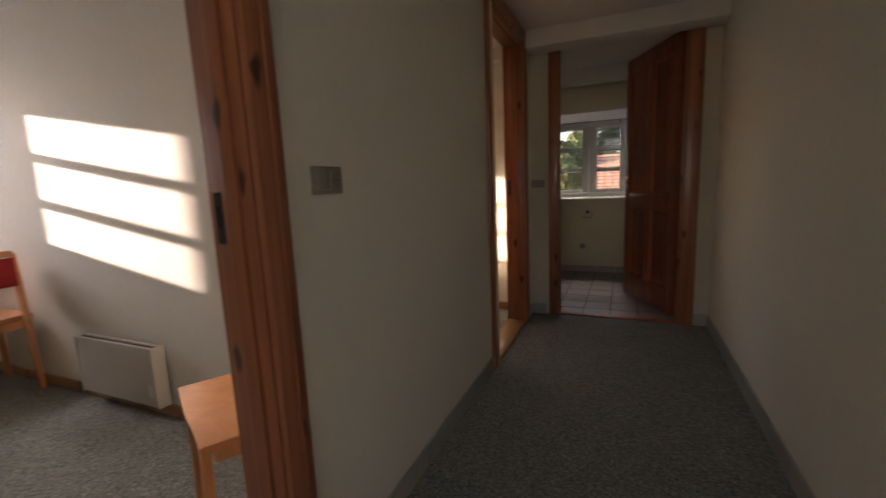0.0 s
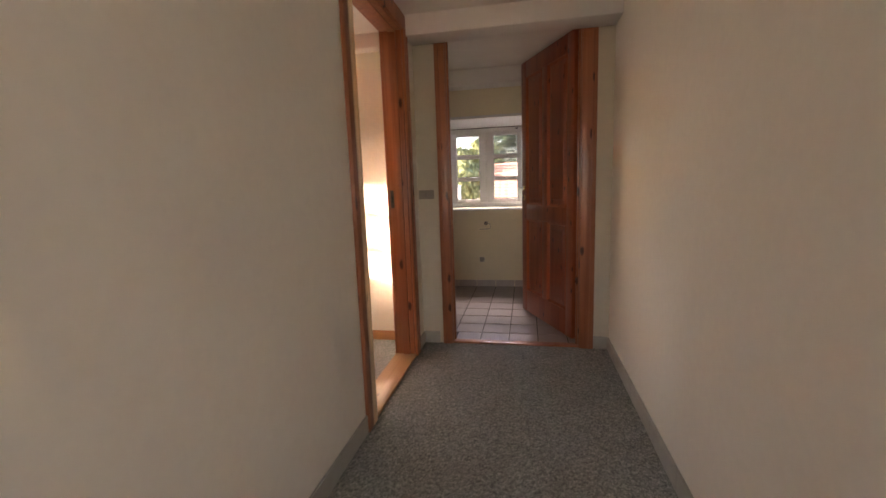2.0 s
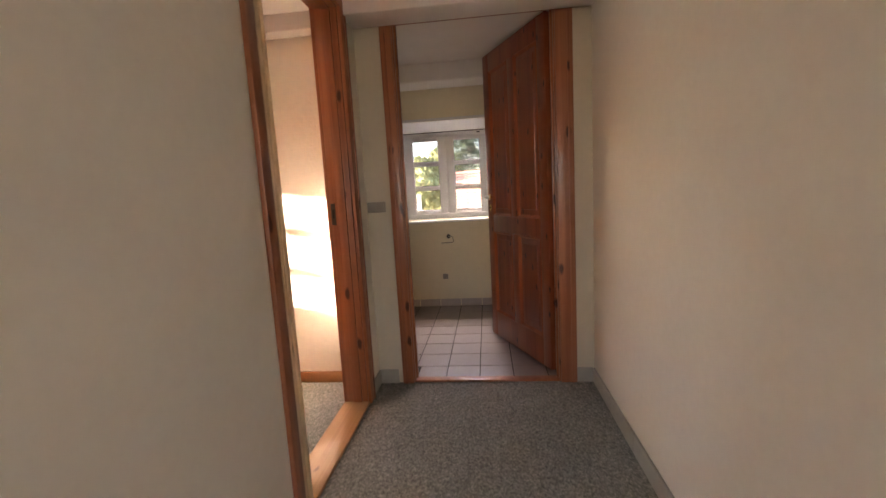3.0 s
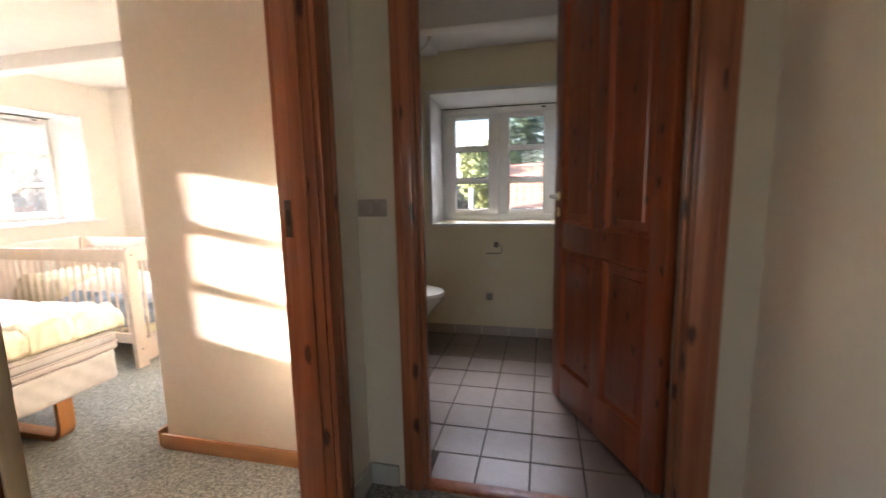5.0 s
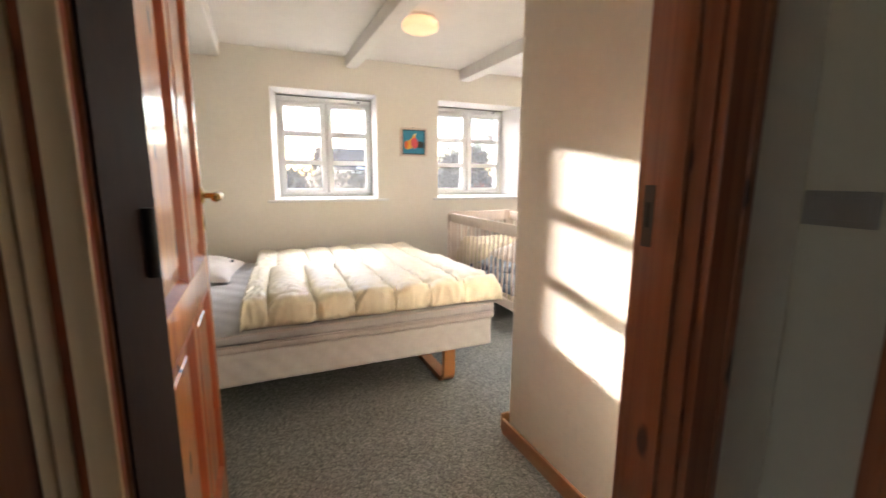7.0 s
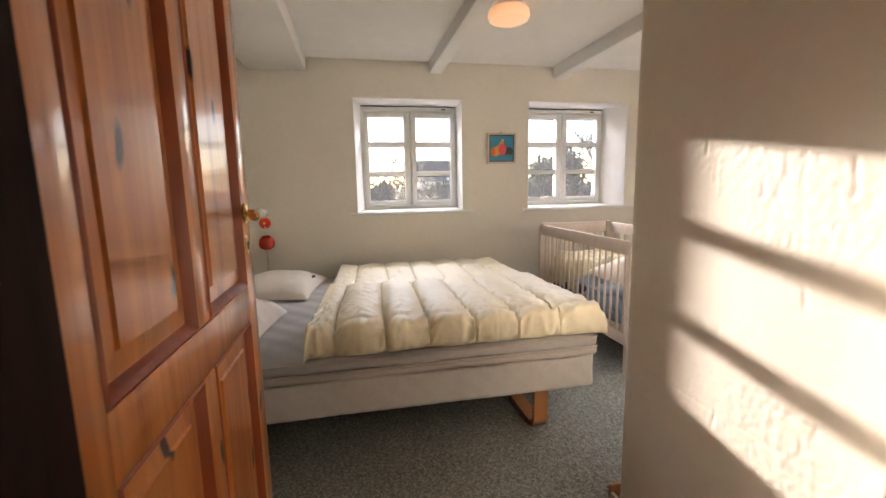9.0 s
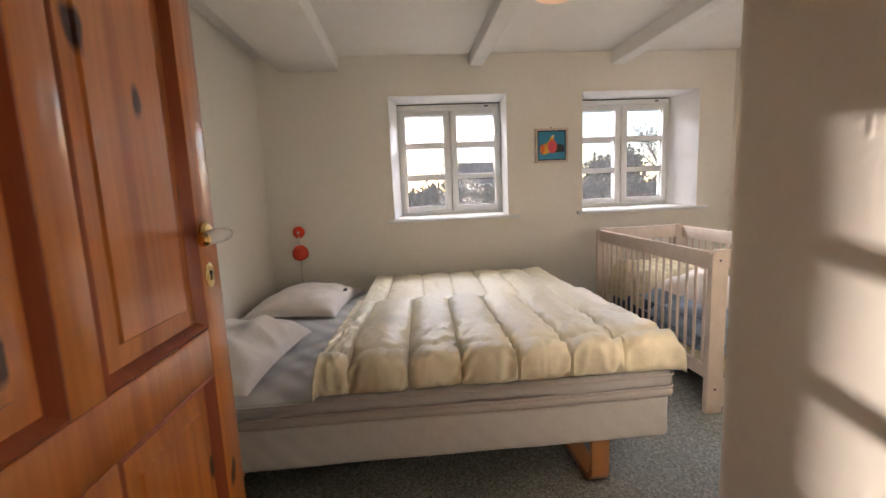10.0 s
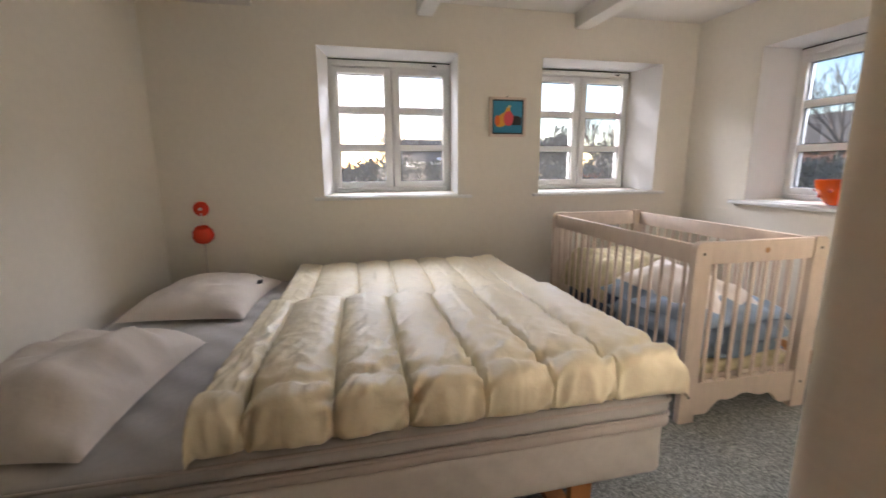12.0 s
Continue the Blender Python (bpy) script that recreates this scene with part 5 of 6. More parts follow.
# ---- chairs of the next room ----
def chair(name, label, at, turn, back):
    root = thing(name, label, "chair", at=at, turn=turn)
    w = 0.21
    bm = bmesh.new()
    n = 12
    top, low = [], []
    for i in range(n + 1):
        rt, rl = [], []
        for j in range(n + 1):
            u, v = -1 + 2 * i / n, -1 + 2 * j / n
            x, y = w * u, w * v * (1 - 0.08 * (u > 0) * u)
            zz = 0.445 - 0.014 * (1 - u * u) * (1 - v * v) - 0.012 * max(0, u) ** 4
            rt.append(bm.verts.new((x, y, zz)))
            rl.append(bm.verts.new((x * 0.97, y * 0.97, zz - 0.028)))
        top.append(rt)
        low.append(rl)
    for i in range(n):
        for j in range(n):
            bm.faces.new((top[i][j], top[i + 1][j], top[i + 1][j + 1], top[i][j + 1]))
            bm.faces.new((low[i][j], low[i][j + 1], low[i + 1][j + 1], low[i + 1][j]))
    rim = [(i, 0) for i in range(n)] + [(n, j) for j in range(n)] + [(i, n) for i in range(n, 0, -1)] + [(0, j) for j in range(n, 0, -1)]
    for a, b in zip(rim, rim[1:] + rim[:1]):
        bm.faces.new((top[a[0]][a[1]], low[a[0]][a[1]], low[b[0]][b[1]], top[b[0]][b[1]]))
    smooth(part("seat", bm, CHAIR, root, "curved orange beech seat"), 50)
    for sx in (-1, 1):
        for sy in (-1, 1):
            bm = bmesh.new()
            x, y = sx * (w - 0.03), sy * (w - 0.03)
            ztop = 0.80 if (sx < 0 and back) else 0.42
            prism(bm, rounded(-0.017, 0.017, -0.014, 0.014, 0.005, 2), "z", 0, ztop)
            for v in bm.verts:
                f = v.co.z / 0.42
                v.co.x += x + (-0.03 * (f - 1) * sx * -1 if False else sx * 0.035 * (1 - f)) - (0.06 * max(0, f - 1) if sx < 0 else 0)
                v.co.y += y + sy * 0.01 * (1 - f)
            smooth(part("leg", bm, CHAIR, root))
    for y in (-w + 0.03, w - 0.03):
        smooth(part("side_rail", boxes((-w + 0.05, w - 0.05, y - 0.009, y + 0.009, 0.365, 0.412), bevel=0.003), CHAIR, root))
    for x in (-w + 0.03, w - 0.03):
        smooth(part("cross_rail", boxes((x - 0.009, x + 0.009, -w + 0.05, w - 0.05, 0.365, 0.412), bevel=0.003), CHAIR, root))
    if back:
        for z0, z1, m, lab in ((0.62, 0.78, REDCLOTH, "red cloth back pad"), (0.785, 0.82, CHAIR, "top rail")):
            bm = bmesh.new()
            box(bm, -0.245, -0.225, -w + 0.045, w - 0.045, z0, z1, bevel=0.006)
            smooth(part("backrest", bm, m, root, lab))
    return root


chair("chair", "orange varnished beech chair with a curved seat, beside the doorway", (-0.74, 0.985, 0), -31, False)
chair("chair", "orange beech chair with a red back pad, by the far wall", (-3.02, 1.08, 0), 178, True)


# ---- switches and small wall things ----
def switch_plate(name, label, put, w, h, sockets):
    root = thing(name, label, "switch")

    def pc(nm, u0, u1, d0, d1, z0, z1, mat=SWITCH, bev=0.002):
        p, q = put(u0, d0, z0), put(u1, d1, z1)
        ob = part(nm, boxes((min(p[0], q[0]), max(p[0], q[0]), min(p[1], q[1]), max(p[1], q[1]), min(p[2], q[2]), max(p[2], q[2])), bevel=bev), mat, root)
        return smooth(ob) if bev else ob
    pc("plate", 0, w, 0.0005, 0.010, 0, h)
    hw = w / 2
    pc("rocker", 0.010, hw - 0.003, 0.0102, 0.014, 0.011, h - 0.011)
    pc("insert", hw + 0.003, w - 0.010, 0.0102, 0.0125, 0.011, h - 0.011)
    if sockets:
        for du in (-0.008, 0.010):
            c = hw + (w - 0.007 - hw) / 2
            pc("contact_slot", c + du - 0.003, c + du + 0.003, 0.0126, 0.0132, h * 0.5 - 0.0015, h * 0.5 + 0.0015, GASKET, 0)
    return root


switch_plate("light_switch", "gray double switch and socket plate on the corridor wall", lambda u, d, z: (XL + d, 0.868 + u, 1.069 + z), 0.110, 0.068, True)
switch_plate("light_switch", "gray double switch plate beside the bathroom door", lambda u, d, z: (-0.348 + u, YE - d, 1.018 + z), 0.104, 0.060, False)

holder = thing("paper_holder", "empty gray toilet paper holder on the bathroom wall", "toilet paper holder")
bm = lathe(bmesh.new(), [(0.020, 0), (0.020, 0.010), (0.014, 0.016)], 16, (-0.057, YNB - 0.001, 0.690), Matrix.Rotation(radians(90), 4, "X"))
smooth(part("wall_plate", bm, STEEL, holder))
bm = tube(bmesh.new(), [(-0.057, YNB - 0.018, 0.690), (-0.03, YNB - 0.03, 0.690), (-0.012, YNB - 0.04, 0.683), (-0.010, YNB - 0.04, 0.640), (-0.018, YNB - 0.04, 0.632), (-0.125, YNB - 0.04, 0.630)], 0.005)
smooth(part("wire_arm", bm, CHROME, holder), 70)
box_thing = thing("wall_socket", "small square gray socket low on the bathroom wall", "socket")
smooth(part("cover", boxes((-0.132, -0.082, YNB - 0.018, YNB - 0.0005, 0.270, 0.320), bevel=0.004), SWITCH, box_thing))

toilet = thing("toilet", "white porcelain toilet with a closed lid", "toilet", at=(-0.645, 4.79, -0.005))


def egg(a0, a1, b, n=32, x=0.0):
    out = []
    for i in range(n):
        t = 2 * math.pi * i / n
        c = math.cos(t)
        out.append((x + (a1 if c > 0 else a0) * c, b * math.sin(t)))
    return out


def loft(rings, mat, name, parent, label=""):
    bm = bmesh.new()
    rows = [[bm.verts.new((x, y, z)) for x, y in ring] for ring, z in rings]
    for a, b in zip(rows, rows[1:]):
        for i in range(len(a)):
            bm.faces.new((a[i], a[(i + 1) % len(a)], b[(i + 1) % len(a)], b[i]))
    bm.faces.new(rows[0][::-1])
    bm.faces.new(rows[-1])
    return smooth(part(name, bm, mat, parent, label), 60)


loft([(egg(0.16, 0.13, 0.10), 0.0), (egg(0.15, 0.11, 0.085), 0.06), (egg(0.15, 0.10, 0.08), 0.18), (egg(0.20, 0.19, 0.13), 0.28), (egg(0.24, 0.255, 0.175), 0.355), (egg(0.24, 0.265, 0.18), 0.385)], PORCELAIN, "bowl", toilet, "white porcelain bowl")
loft([(egg(0.235, 0.265, 0.182), 0.387), (egg(0.24, 0.272, 0.188), 0.395), (egg(0.238, 0.27, 0.186), 0.403)], WHITE_FRAME, "seat", toilet)
loft([(egg(0.235, 0.268, 0.185), 0.405), (egg(0.235, 0.270, 0.187), 0.415), (egg(0.20, 0.235, 0.155), 0.424)], WHITE_FRAME, "lid", toilet, "closed white lid")
smooth(part("tank", boxes((-0.42, -0.245, -0.18, 0.18, 0.36, 0.78), bevel=0.02), PORCELAIN, toilet))
smooth(part("tank_lid", boxes((-0.43, -0.235, -0.19, 0.19, 0.781, 0.81), bevel=0.01), PORCELAIN, toilet))
bm = lathe(bmesh.new(), [(0.022, 0), (0.022, 0.008)], 16, (-0.33, 0, 0.8105))
part("flush_button", bm, CHROME, toilet)

bl = thing("ceiling_lamp", "white opal glass ceiling lamp with a brass rim in the bathroom", "lamp", at=(-0.56, 4.80, H_BATH))
smooth(part("rim", lathe(bmesh.new(), [(0.125, -0.02), (0.13, -0.012), (0.125, -0.001)], 32), BRASS, bl))
smooth(part("shade", lathe(bmesh.new(), [(0.02, -0.085), (0.07, -0.078), (0.105, -0.05), (0.118, -0.021), (0.11, -0.0205)], 32), PORCELAIN, bl, "opal glass shade"))

# ---- outside ----
GRASS = material("winter_lawn", (0.07, 0.085, 0.035), rough=0.95, vary=0.35, scale=2.5, stain=0.3, stain_scale=0.2, bump=0.5, bump_scale=30)
BARK = material("gray_brown_bark", (0.10, 0.075, 0.055), rough=0.9, vary=0.3, scale=12, bump=0.5)
TWIG = material("bare_twigs", (0.09, 0.065, 0.05), rough=0.9, vary=0.2, scale=10)
NEEDLE = material("conifer_needles", (0.05, 0.085, 0.045), rough=0.8, vary=0.35, scale=4, stain=0.3, stain_scale=1.0)
HEDGE_M = material("dark_hedge_leaves", (0.05, 0.055, 0.035), rough=0.85, vary=0.4, scale=6, stain=0.2)
BUSH_M = material("olive_bush_leaves", (0.16, 0.18, 0.07), rough=0.85, vary=0.4, scale=6)
BROWN_M = material("brown_shrub_leaves", (0.16, 0.12, 0.08), rough=0.9, vary=0.35, scale=6)
ROOF_TILE = material("weathered_red_roof_tile", (0.40, 0.20, 0.13), rough=0.8, vary=0.15, scale=8, stain=0.15, stain_scale=1.5, bump=0.3, bump_scale=30)
DARK_ROOF = material("dark_thatch_roof", (0.07, 0.065, 0.06), rough=0.95, vary=0.2, scale=12, bump=0.6, bump_scale=20)
RENDERED = material("white_house_render", (0.72, 0.70, 0.66), rough=0.85, vary=0.04, scale=6, bump=0.2)
BRICK_M = material("red_brown_house_wall", (0.24, 0.12, 0.08), rough=0.9, vary=0.15, scale=14)
DARKGLASS = material("dark_far_window", (0.02, 0.025, 0.03), rough=0.1)
setting(part("ground", boxes((-600, 600, -600, 600, -0.7, -0.22)), GRASS), "winter lawn around the house", "ground")


def leaf_cloud(bm, centre, radii, count, size, rng, mat=0):
    """Small folded leaf quads scattered through an uneven shell."""
    for _ in range(count):
        d = Vector((rng.gauss(0, 1), rng.gauss(0, 1), rng.gauss(0, 1))).normalized()
        r = rng.uniform(0.45, 1.0) ** 0.6 * (1 + 0.35 * noise.noise(d * 2.3 + Vector(centre)))
        p = Vector(centre) + Vector((d.x * radii[0], d.y * radii[1], d.z * radii[2])) * r
        s = size * rng.uniform(0.5, 1.4)
        m = Matrix.Translation(p) @ Euler((rng.uniform(0, 6.3), rng.uniform(0, 6.3), rng.uniform(0, 6.3))).to_matrix().to_4x4()
        q = [bm.verts.new(m @ Vector(c)) for c in ((-s, -s * 0.5, 0), (s, -s * 0.5, 0), (s, s * 0.5, s * 0.3), (-s, s * 0.5, s * 0.3))]
        f = bm.faces.new(q)
        f.material_index = mat


def limb(bm, p, d, length, r, depth, rng):
    pts, q, dd = [p], p.copy(), d.copy()
    for _ in range(4):
        dd = (dd + Vector((rng.uniform(-1, 1), rng.uniform(-1, 1), rng.uniform(-0.4, 0.8))) * 0.16).normalized()
        q = q + dd * length / 4
        pts.append(q.copy())
    tube(bm, pts, [max(r, 0.014) * (1 - 0.13 * i) for i in range(5)], 5 if depth > 1 else 3)
    if depth == 0:
        return
    for _ in range(4 if depth > 1 else 5):
        a = pts[rng.randint(1, 4)]
        nd = (dd + Vector((rng.uniform(-1, 1), rng.uniform(-1, 1), rng.uniform(-0.3, 0.9))) * 0.8).normalized()
        limb(bm, a, nd, length * rng.uniform(0.5, 0.75), r * 0.42, depth - 1, rng)


def bare_tree(x, y, height, seed, label):
    rng = random.Random(seed)
    root = thing("bare_tree", label, "tree", "bare trees behind the hedge", at=(x, y, -0.22))
    bm = tube(bmesh.new(), [(0, 0, 0), (0.03, 0.02, height * 0.2), (0.0, 0.05, height * 0.38)], [height * 0.03, height * 0.024, height * 0.018], 8)
    smooth(part("trunk", bm, BARK, root), 60)
    bm = bmesh.new()
    for i in range(6):
        a = 2 * math.pi * i / 6 + rng.uniform(-0.4, 0.4)
        limb(bm, Vector((0, 0.03, height * (0.28 + 0.02 * i))), Vector((math.cos(a), math.sin(a), 1.1)).normalized(), height * 0.42, height * 0.012, 3, rng)
    part("crown", bm, TWIG, root, "bare spreading twigs")


def conifer(x, y, height, radius, seed, label, z0=0.9):
    rng = random.Random(seed)
    root = thing("conifer", label, "tree", at=(x, y, -0.22))
    bm = tube(bmesh.new(), [(0, 0, 0), (0.02, 0, height * 0.5), (0, 0, height)], [height * 0.022, height * 0.015, 0.01], 8)
    smooth(part("trunk", bm, BARK, root), 60)
    bm = bmesh.new()
    z = z0
    while z < height:
        f = (z - z0) / (height - z0)
        r = radius * (1 - f) ** 0.8 * rng.uniform(0.75, 1.1)
        for k in range(9):
            a = 2 * math.pi * k / 9 + rng.uniform(-0.3, 0.3)
            L = r * rng.uniform(0.6, 1.15)
            n = max(3, int(L / 0.055))
            for i in range(n):
                t = (i + 1) / n
                c = Vector((math.cos(a) * L * t, math.sin(a) * L * t, z - 0.22 * L * t * t + 0.12 * L * t ** 3))
                for _ in range(8):
                    s = rng.uniform(0.08, 0.17) * (1.2 - 0.5 * t)
                    m = Matrix.Translation(c + Vector((rng.uniform(-1, 1), rng.uniform(-1, 1), rng.uniform(-0.6, 0.3))) * 0.09) @ Euler((rng.uniform(-0.7, 0.7), rng.uniform(-0.7, 0.7), a + rng.uniform(-0.9, 0.9))).to_matrix().to_4x4()
                    bm.faces.new([bm.verts.new(m @ Vector(q)) for q in ((0, -s * 0.16, 0), (s, -s * 0.07, 0), (s, s * 0.07, 0), (0, s * 0.16, 0))])
        z += 0.15 + 0.1 * f
    part("crown", bm, NEEDLE, root, "layered drooping needle branches")


def hedge(name, label, rows, seed, mat=HEDGE_M, count=1200, size=0.07):
    rng = random.Random(seed)
    root = thing(name, label, "hedge")
    bm = bmesh.new()
    for cx, cy, cz, rx, ry, rz in rows:
        leaf_cloud(bm, (cx, cy, cz), (rx, ry, rz), count, size, rng)
        m = Matrix.Translation((cx, cy, cz)) @ Matrix.Diagonal((rx * 0.72, ry * 0.78, rz * 0.80, 1))
        bmesh.ops.create_icosphere(bm, subdivisions=2, radius=1.0, matrix=m)
    part("foliage", bm, mat, root)
    return root


hedge("hedge", "dark clipped hedge beyond the lawn", [(-15 + 0.3 * math.sin(i), -3 + i * 1.1, 0.35, 0.9, 1.1, 1.03 + 0.06 * math.sin(i * 2.3)) for i in range(22)], 3, count=900)
hedge("hedge", "dark hedge at the far side of the house", [(-22 + i * 1.5, 21 + 0.4 * math.sin(i * 1.7), 0.4, 1.3, 0.9, 1.15) for i in range(11)], 5, count=900)
hedge("bush", "olive-green loose bush beside the conifer", [(-1.75, 15.6, 1.3, 0.55, 0.6, 0.75), (-1.35, 15.9, 0.6, 0.5, 0.6, 0.7), (-2.0, 16.2, 1.9, 0.45, 0.5, 0.6), (-1.2, 16.4, 2.1, 0.6, 0.6, 0.7)], 8, mat=BUSH_M, count=1500, size=0.055)
conifer(-0.35, 17.9, 6.2, 2.3, 12, "tall dark green conifer with drooping branches behind the house")
bare_tree(-24, 17.5, 4.6, 31, "bare branching tree against the sky")
bare_tree(-26, 22.0, 5.0, 32, "bare branching tree against the sky")
bare_tree(-23, 26.5, 4.2, 33, "bare branching tree against the sky")
bare_tree(-27, 5.8, 3.3, 34, "small bare tree beside the white house")
bare_tree(-13, 26.0, 6.0, 35, "brown bare tree beyond the far hedge")
bare_tree(-19, 29.0, 6.5, 36, "brown bare tree beyond the far hedge")
hedge("evergreen_bush", "dark green loose evergreen bushes behind the hedge", [(-22, 12.8, 1.2, 1.1, 1.0, 1.5), (-22.5, 14.4, 1.6, 1.0, 0.9, 1.5), (-22, 17.2, 1.1, 1.2, 1.3, 1.3), (-22.5, 18.6, 1.7, 0.9, 0.9, 1.4)], 14, count=1500, size=0.085)


def house(name, label, x0, x1, y0, y1, eave, ridge, along, wall_mat, roof_mat, tiles=False, windows=()):
    """A plain gabled house; along names the ridge's axis."""
    root = thing(name, label, "house")
    g = -0.22
    part("wall", boxes((x0, x1, y0, y1, g, eave)), wall_mat, root)
    bm = bmesh.new()
    o = 0.35
    if along == "x":
        c = (y0 + y1) / 2
        prism(bm, [(y0 + 0.01, eave), (y1 - 0.01, eave), (c, ridge - 0.05)], "x", x0 + 0.01, x1 - 0.01)
    else:
        c = (x0 + x1) / 2
        prism(bm, [(x0 + 0.01, eave), (x1 - 0.01, eave), (c, ridge - 0.05)], "y", y0 + 0.01, y1 - 0.01)
    part("gable", bm, wall_mat, root)
    lo, hi = (y0, y1) if along == "x" else (x0, x1)
    half = (hi - lo) / 2
    slope = (ridge - eave) / half
    for sgn in (-1, 1):
        bm = bmesh.new()
        a0, a1 = (x0 - o, x1 + o) if along == "x" else (y0 - o, y1 + o)
        e = half + o * 0.6
        nu, nv = (int((a1 - a0) / 0.055), 14) if tiles else (24, 6)
        rows = []
        for j in range(nv + 1):
            for step in ((0, 1) if tiles else (0,)):
                t = j / nv
                row = []
                for i in range(nu + 1):
                    u = interp(a0, a1, i / nu)
                    d = e * (1 - t)
                    z = ridge - d * slope + (0.014 * abs(math.sin(math.pi * u / 0.22)) + (0.03 if step else 0.0) if tiles else 0.04 * noise.noise(Vector((u, d, 1))))
                    row.append((u, c + sgn * d, z) if along == "x" else (c + sgn * d, u, z))
                rows.append([bm.verts.new(p) for p in row])
        for a, b in zip(rows, rows[1:]):
            for i in range(nu):
                bm.faces.new((a[i], a[i + 1], b[i + 1], b[i]))
        part("roof", bm, roof_mat, root)
    for wx0, wx1, wy0, wy1, z0, z1 in windows:
        part("window_glass", boxes((wx0, wx1, wy0, wy1, z0, z1)), DARKGLASS, root)
        part("window_frame", boxes((wx0 - 0.01, wx1 - 0.01, wy0 - 0.06, wy0, z0, z1)), WHITE_FRAME, root)
    return root


house("outbuilding", "low outbuilding with a weathered red tiled roof", -0.42, 7.0, 14.2, 17.2, 0.50, 1.80, "x", BRICK_M, ROOF_TILE, tiles=True)
house("house", "white rendered house with a dark thatched roof", -38, -31, 7.3, 10.6, 1.55, 3.2, "y", RENDERED, DARK_ROOF, windows=((-31.0, -30.97, 7.9, 8.7, 0.3, 1.2),))
house("house", "red-brown house with a dark roof beyond the trees", -30, -22, 34, 40, 2.2, 4.8, "x", BRICK_M, DARK_ROOF, windows=((-27, -26, 33.97, 34.0, 0.6, 1.8),))
hedge("bush", "brown winter shrubs at the end of the garden", [(-8 + i * 1.3, 24.0 + 0.5 * math.sin(i * 2.0), 0.5, 1.0, 0.8, 1.1 + 0.25 * math.sin(i * 1.3)) for i in range(6)], 9, mat=BROWN_M, count=900, size=0.06)
post = thing("garden_post", "white painted garden post", "post", at=(-1.72, 14.0, -0.22))
smooth(part("shaft", boxes((-0.05, 0.05, -0.05, 0.05, 0, 1.28), bevel=0.008), WHITE_FRAME, post))
smooth(part("cap", boxes((-0.065, 0.065, -0.065, 0.065, 1.281, 1.31), bevel=0.008), WHITE_FRAME, post))

# ---- skirtings and tiles, the many small pieces ----
def piece_mesh(name, sx, sy, sz, bevel, mat):
    bm = bmesh.new()
    box(bm, 0, sx, 0, sy, 0, sz)
    if bevel:
        bmesh.ops.bevel(bm, geom=[e for e in bm.edges if all(v.co.z > sz - 1e-5 for v in e.verts)], offset=bevel, segments=1, affect="EDGES")
    me = bpy.data.meshes.new(name)
    bmesh.ops.recalc_face_normals(bm, faces=bm.faces[:])
    bm.to_mesh(me)
    bm.free()
    me.materials.append(mat)
    return me


def place(name, me, parent, x, y, z):
    ob = new(name, me)
    ob.parent = parent
    ob.location = (x, y, z)
    return ob


rng = random.Random(7)
GX, GY, PITCH, JOINT = 0.036, 3.868, 0.205, 0.007
me_tile = {}
cols = [GX + PITCH * k for k in range(-7, 5)]
rws = [GY + PITCH * k for k in range(-2, 7)]
for cx in cols:
    for cy in rws:
        x0, x1 = max(cx + JOINT / 2, -1.27), min(cx + PITCH - JOINT / 2, 0.898)
        y0, y1 = max(cy + JOINT / 2, 3.49), min(cy + PITCH - JOINT / 2, YNB - 0.012)
        if y0 < YEB + 0.012 and y1 > 3.49 and (x1 < BATH_DOOR[0] or x0 > BATH_DOOR[1]):
            y0 = YEB + 0.012
        if y0 < YEB + 0.012:
            x0, x1 = max(x0, BATH_DOOR[0] + 0.002), min(x1, BATH_DOOR[1] - 0.002)
        if x1 - x0 < 0.02 or y1 - y0 < 0.02:
            continue
        key = (round(x1 - x0, 3), round(y1 - y0, 3))
        if key not in me_tile:
            me_tile[key] = piece_mesh("tile", x1 - x0, y1 - y0, 0.009, 0.0015, TILE)
        place("tile", me_tile[key], bath_bed, x0, y0, -0.0095 + rng.uniform(-0.0006, 0.0006))

sk = setting(thing("baseboard", "beige-gray tiled skirting of the bathroom", "skirting"), "beige-gray tiled skirting of the bathroom", "skirting")
me = piece_mesh("skirting_tile", PITCH - JOINT, 0.010, 0.066, 0.0015, BATH_SKIRT)
for cx in cols:
    if cx > -1.27 and cx + PITCH < 0.9:
        place("skirting_tile", me, sk, cx + JOINT / 2, YNB - 0.0105, 0.0)
me = piece_mesh("skirting_tile", 0.010, PITCH - JOINT, 0.066, 0.0015, BATH_SKIRT)
for cy in rws:
    if cy > 3.56 and cy + PITCH < YNB:
        place("skirting_tile", me, sk, -1.2745, cy, 0.0)
        place("skirting_tile", me, sk, 0.8895, cy, 0.0)

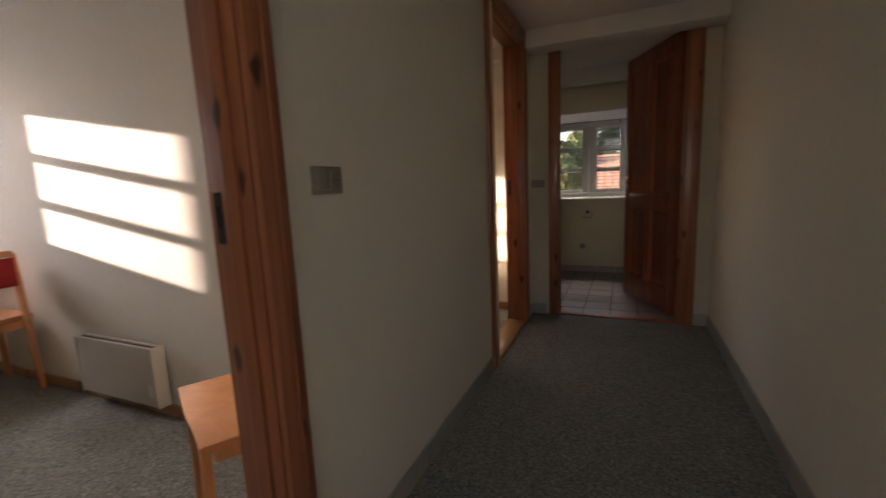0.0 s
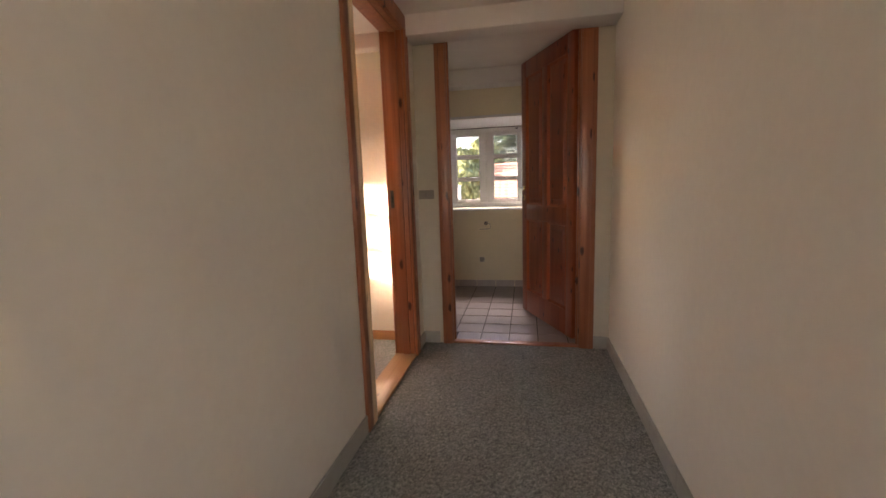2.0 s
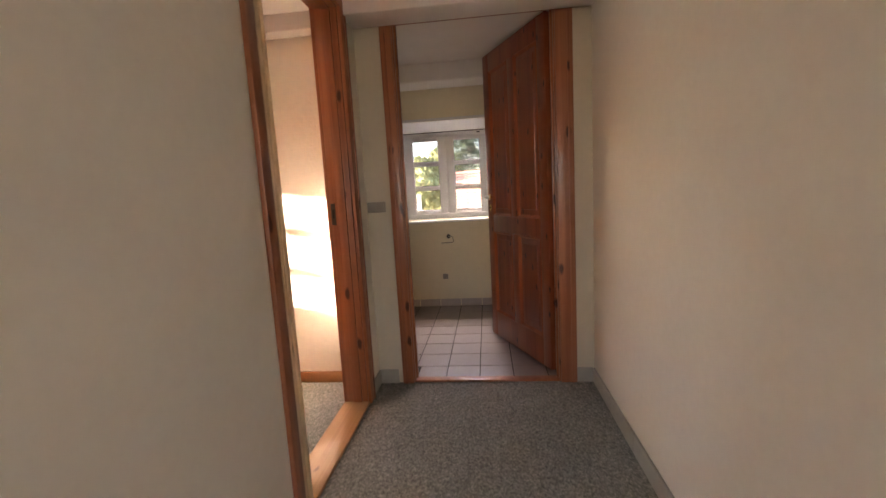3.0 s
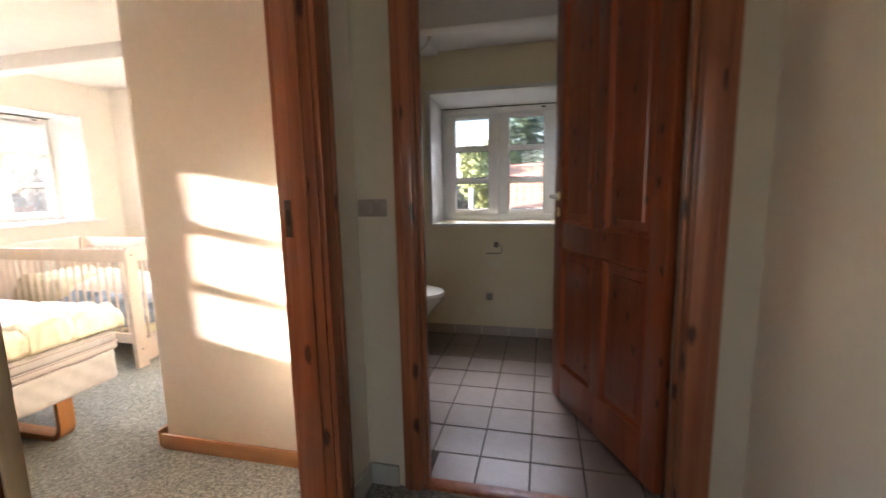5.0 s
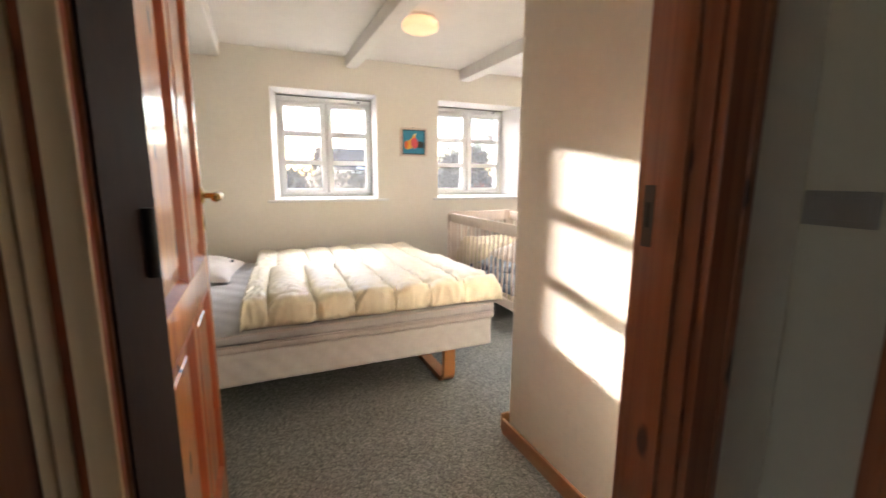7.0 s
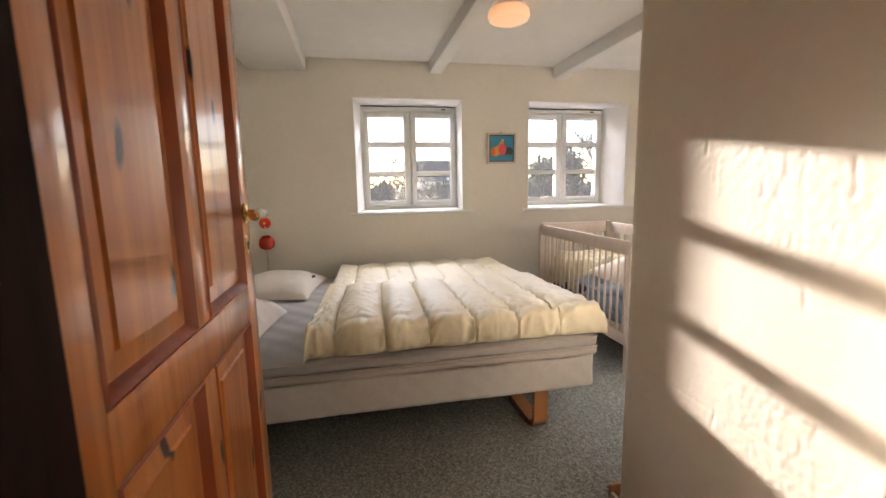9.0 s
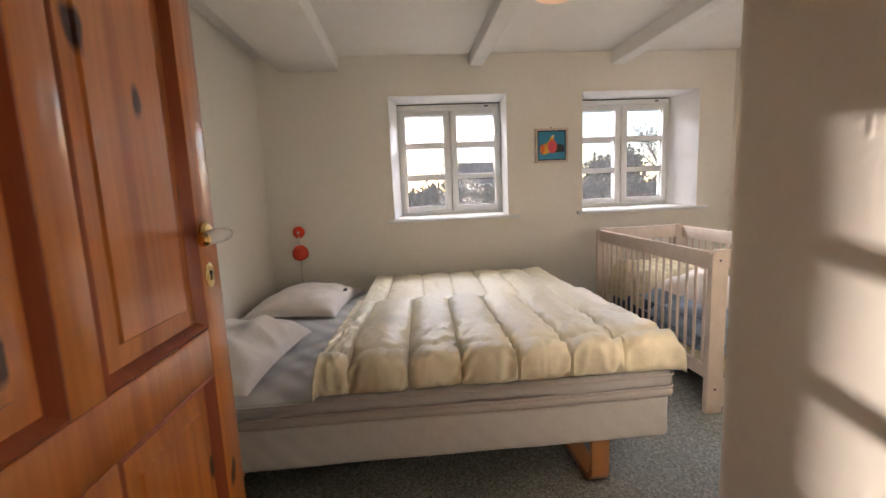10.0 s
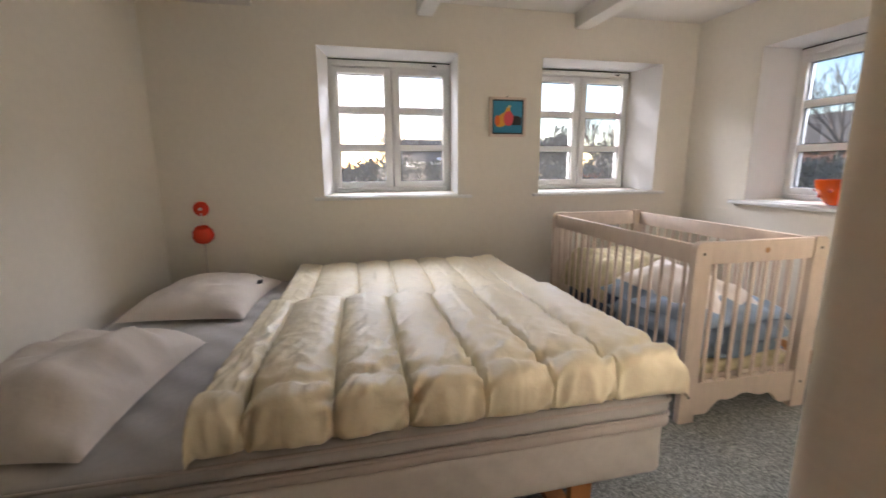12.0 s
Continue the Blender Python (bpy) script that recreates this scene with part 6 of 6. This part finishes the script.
sk = setting(thing("baseboard", "gray tiled skirting of the corridor", "skirting"), "gray tiled skirting of the corridor", "skirting")
SKH, SKP = 0.083, 0.333
me = piece_mesh("skirting_tile", 0.011, SKP - 0.005, SKH, 0.003, SKIRT_TILE)
y = 2.425 - SKP * 13
while y < YE - 0.02:
    w = min(SKP - 0.005, YE - 0.001 - y)
    m2 = me if w > SKP - 0.006 else piece_mesh("skirting_tile", 0.011, w, SKH, 0.003, SKIRT_TILE)
    place("skirting_tile", m2, sk, XR - 0.0115, y, 0.0005)
    y += SKP
for a, b in ((DOOR_A[1] + 0.081, DOOR_B[0] - 0.081), (DOOR_B[1] + 0.081, YE - 0.001), (-2.19, DOOR_A[0] - 0.081)):
    n = max(1, round((b - a) / SKP))
    m2 = piece_mesh("skirting_tile", 0.011, (b - a) / n - 0.004, SKH, 0.003, SKIRT_TILE)
    for i in range(n):
        place("skirting_tile", m2, sk, XL + 0.0005, a + (b - a) * i / n, 0.0005)
for a, b in ((XL + 0.012, BATH_DOOR[0] - 0.096), (BATH_DOOR[1] + 0.096, XR - 0.012)):
    m2 = piece_mesh("skirting_tile", b - a, 0.011, SKH, 0.003, SKIRT_TILE)
    place("skirting_tile", m2, sk, a, YE - 0.0115, 0.0005)

for label, rows in (("orange pine skirting along the rough wall", [(XB + 0.018, XLB - 0.02, 3.436, 3.450, 0.0, 0.068)]),
                    ("orange pine skirting", [(XB - 0.014, XB - 0.001, 3.45, YN - 0.016, 0.0, 0.075), (XW + 0.016, XB - 0.015, YN - 0.014, YN - 0.0005, 0.0, 0.075)]),
                    ("orange pine skirting", [(XW + 0.0005, XW + 0.014, Y2 + 0.001, YN - 0.001, 0.0, 0.075), (XW + 0.015, XLB - 0.02, Y2 + 0.0005, Y2 + 0.014, 0.0, 0.075)]),
                    ("orange pine skirting", [(XW + 0.015, XLB - 0.02, Y1 - 0.014, Y1 - 0.0005, 0.0, 0.06)])):
    setting(smooth(part("baseboard", boxes(*rows, bevel=0.004), SKIRT_WOOD)), label, "skirting")
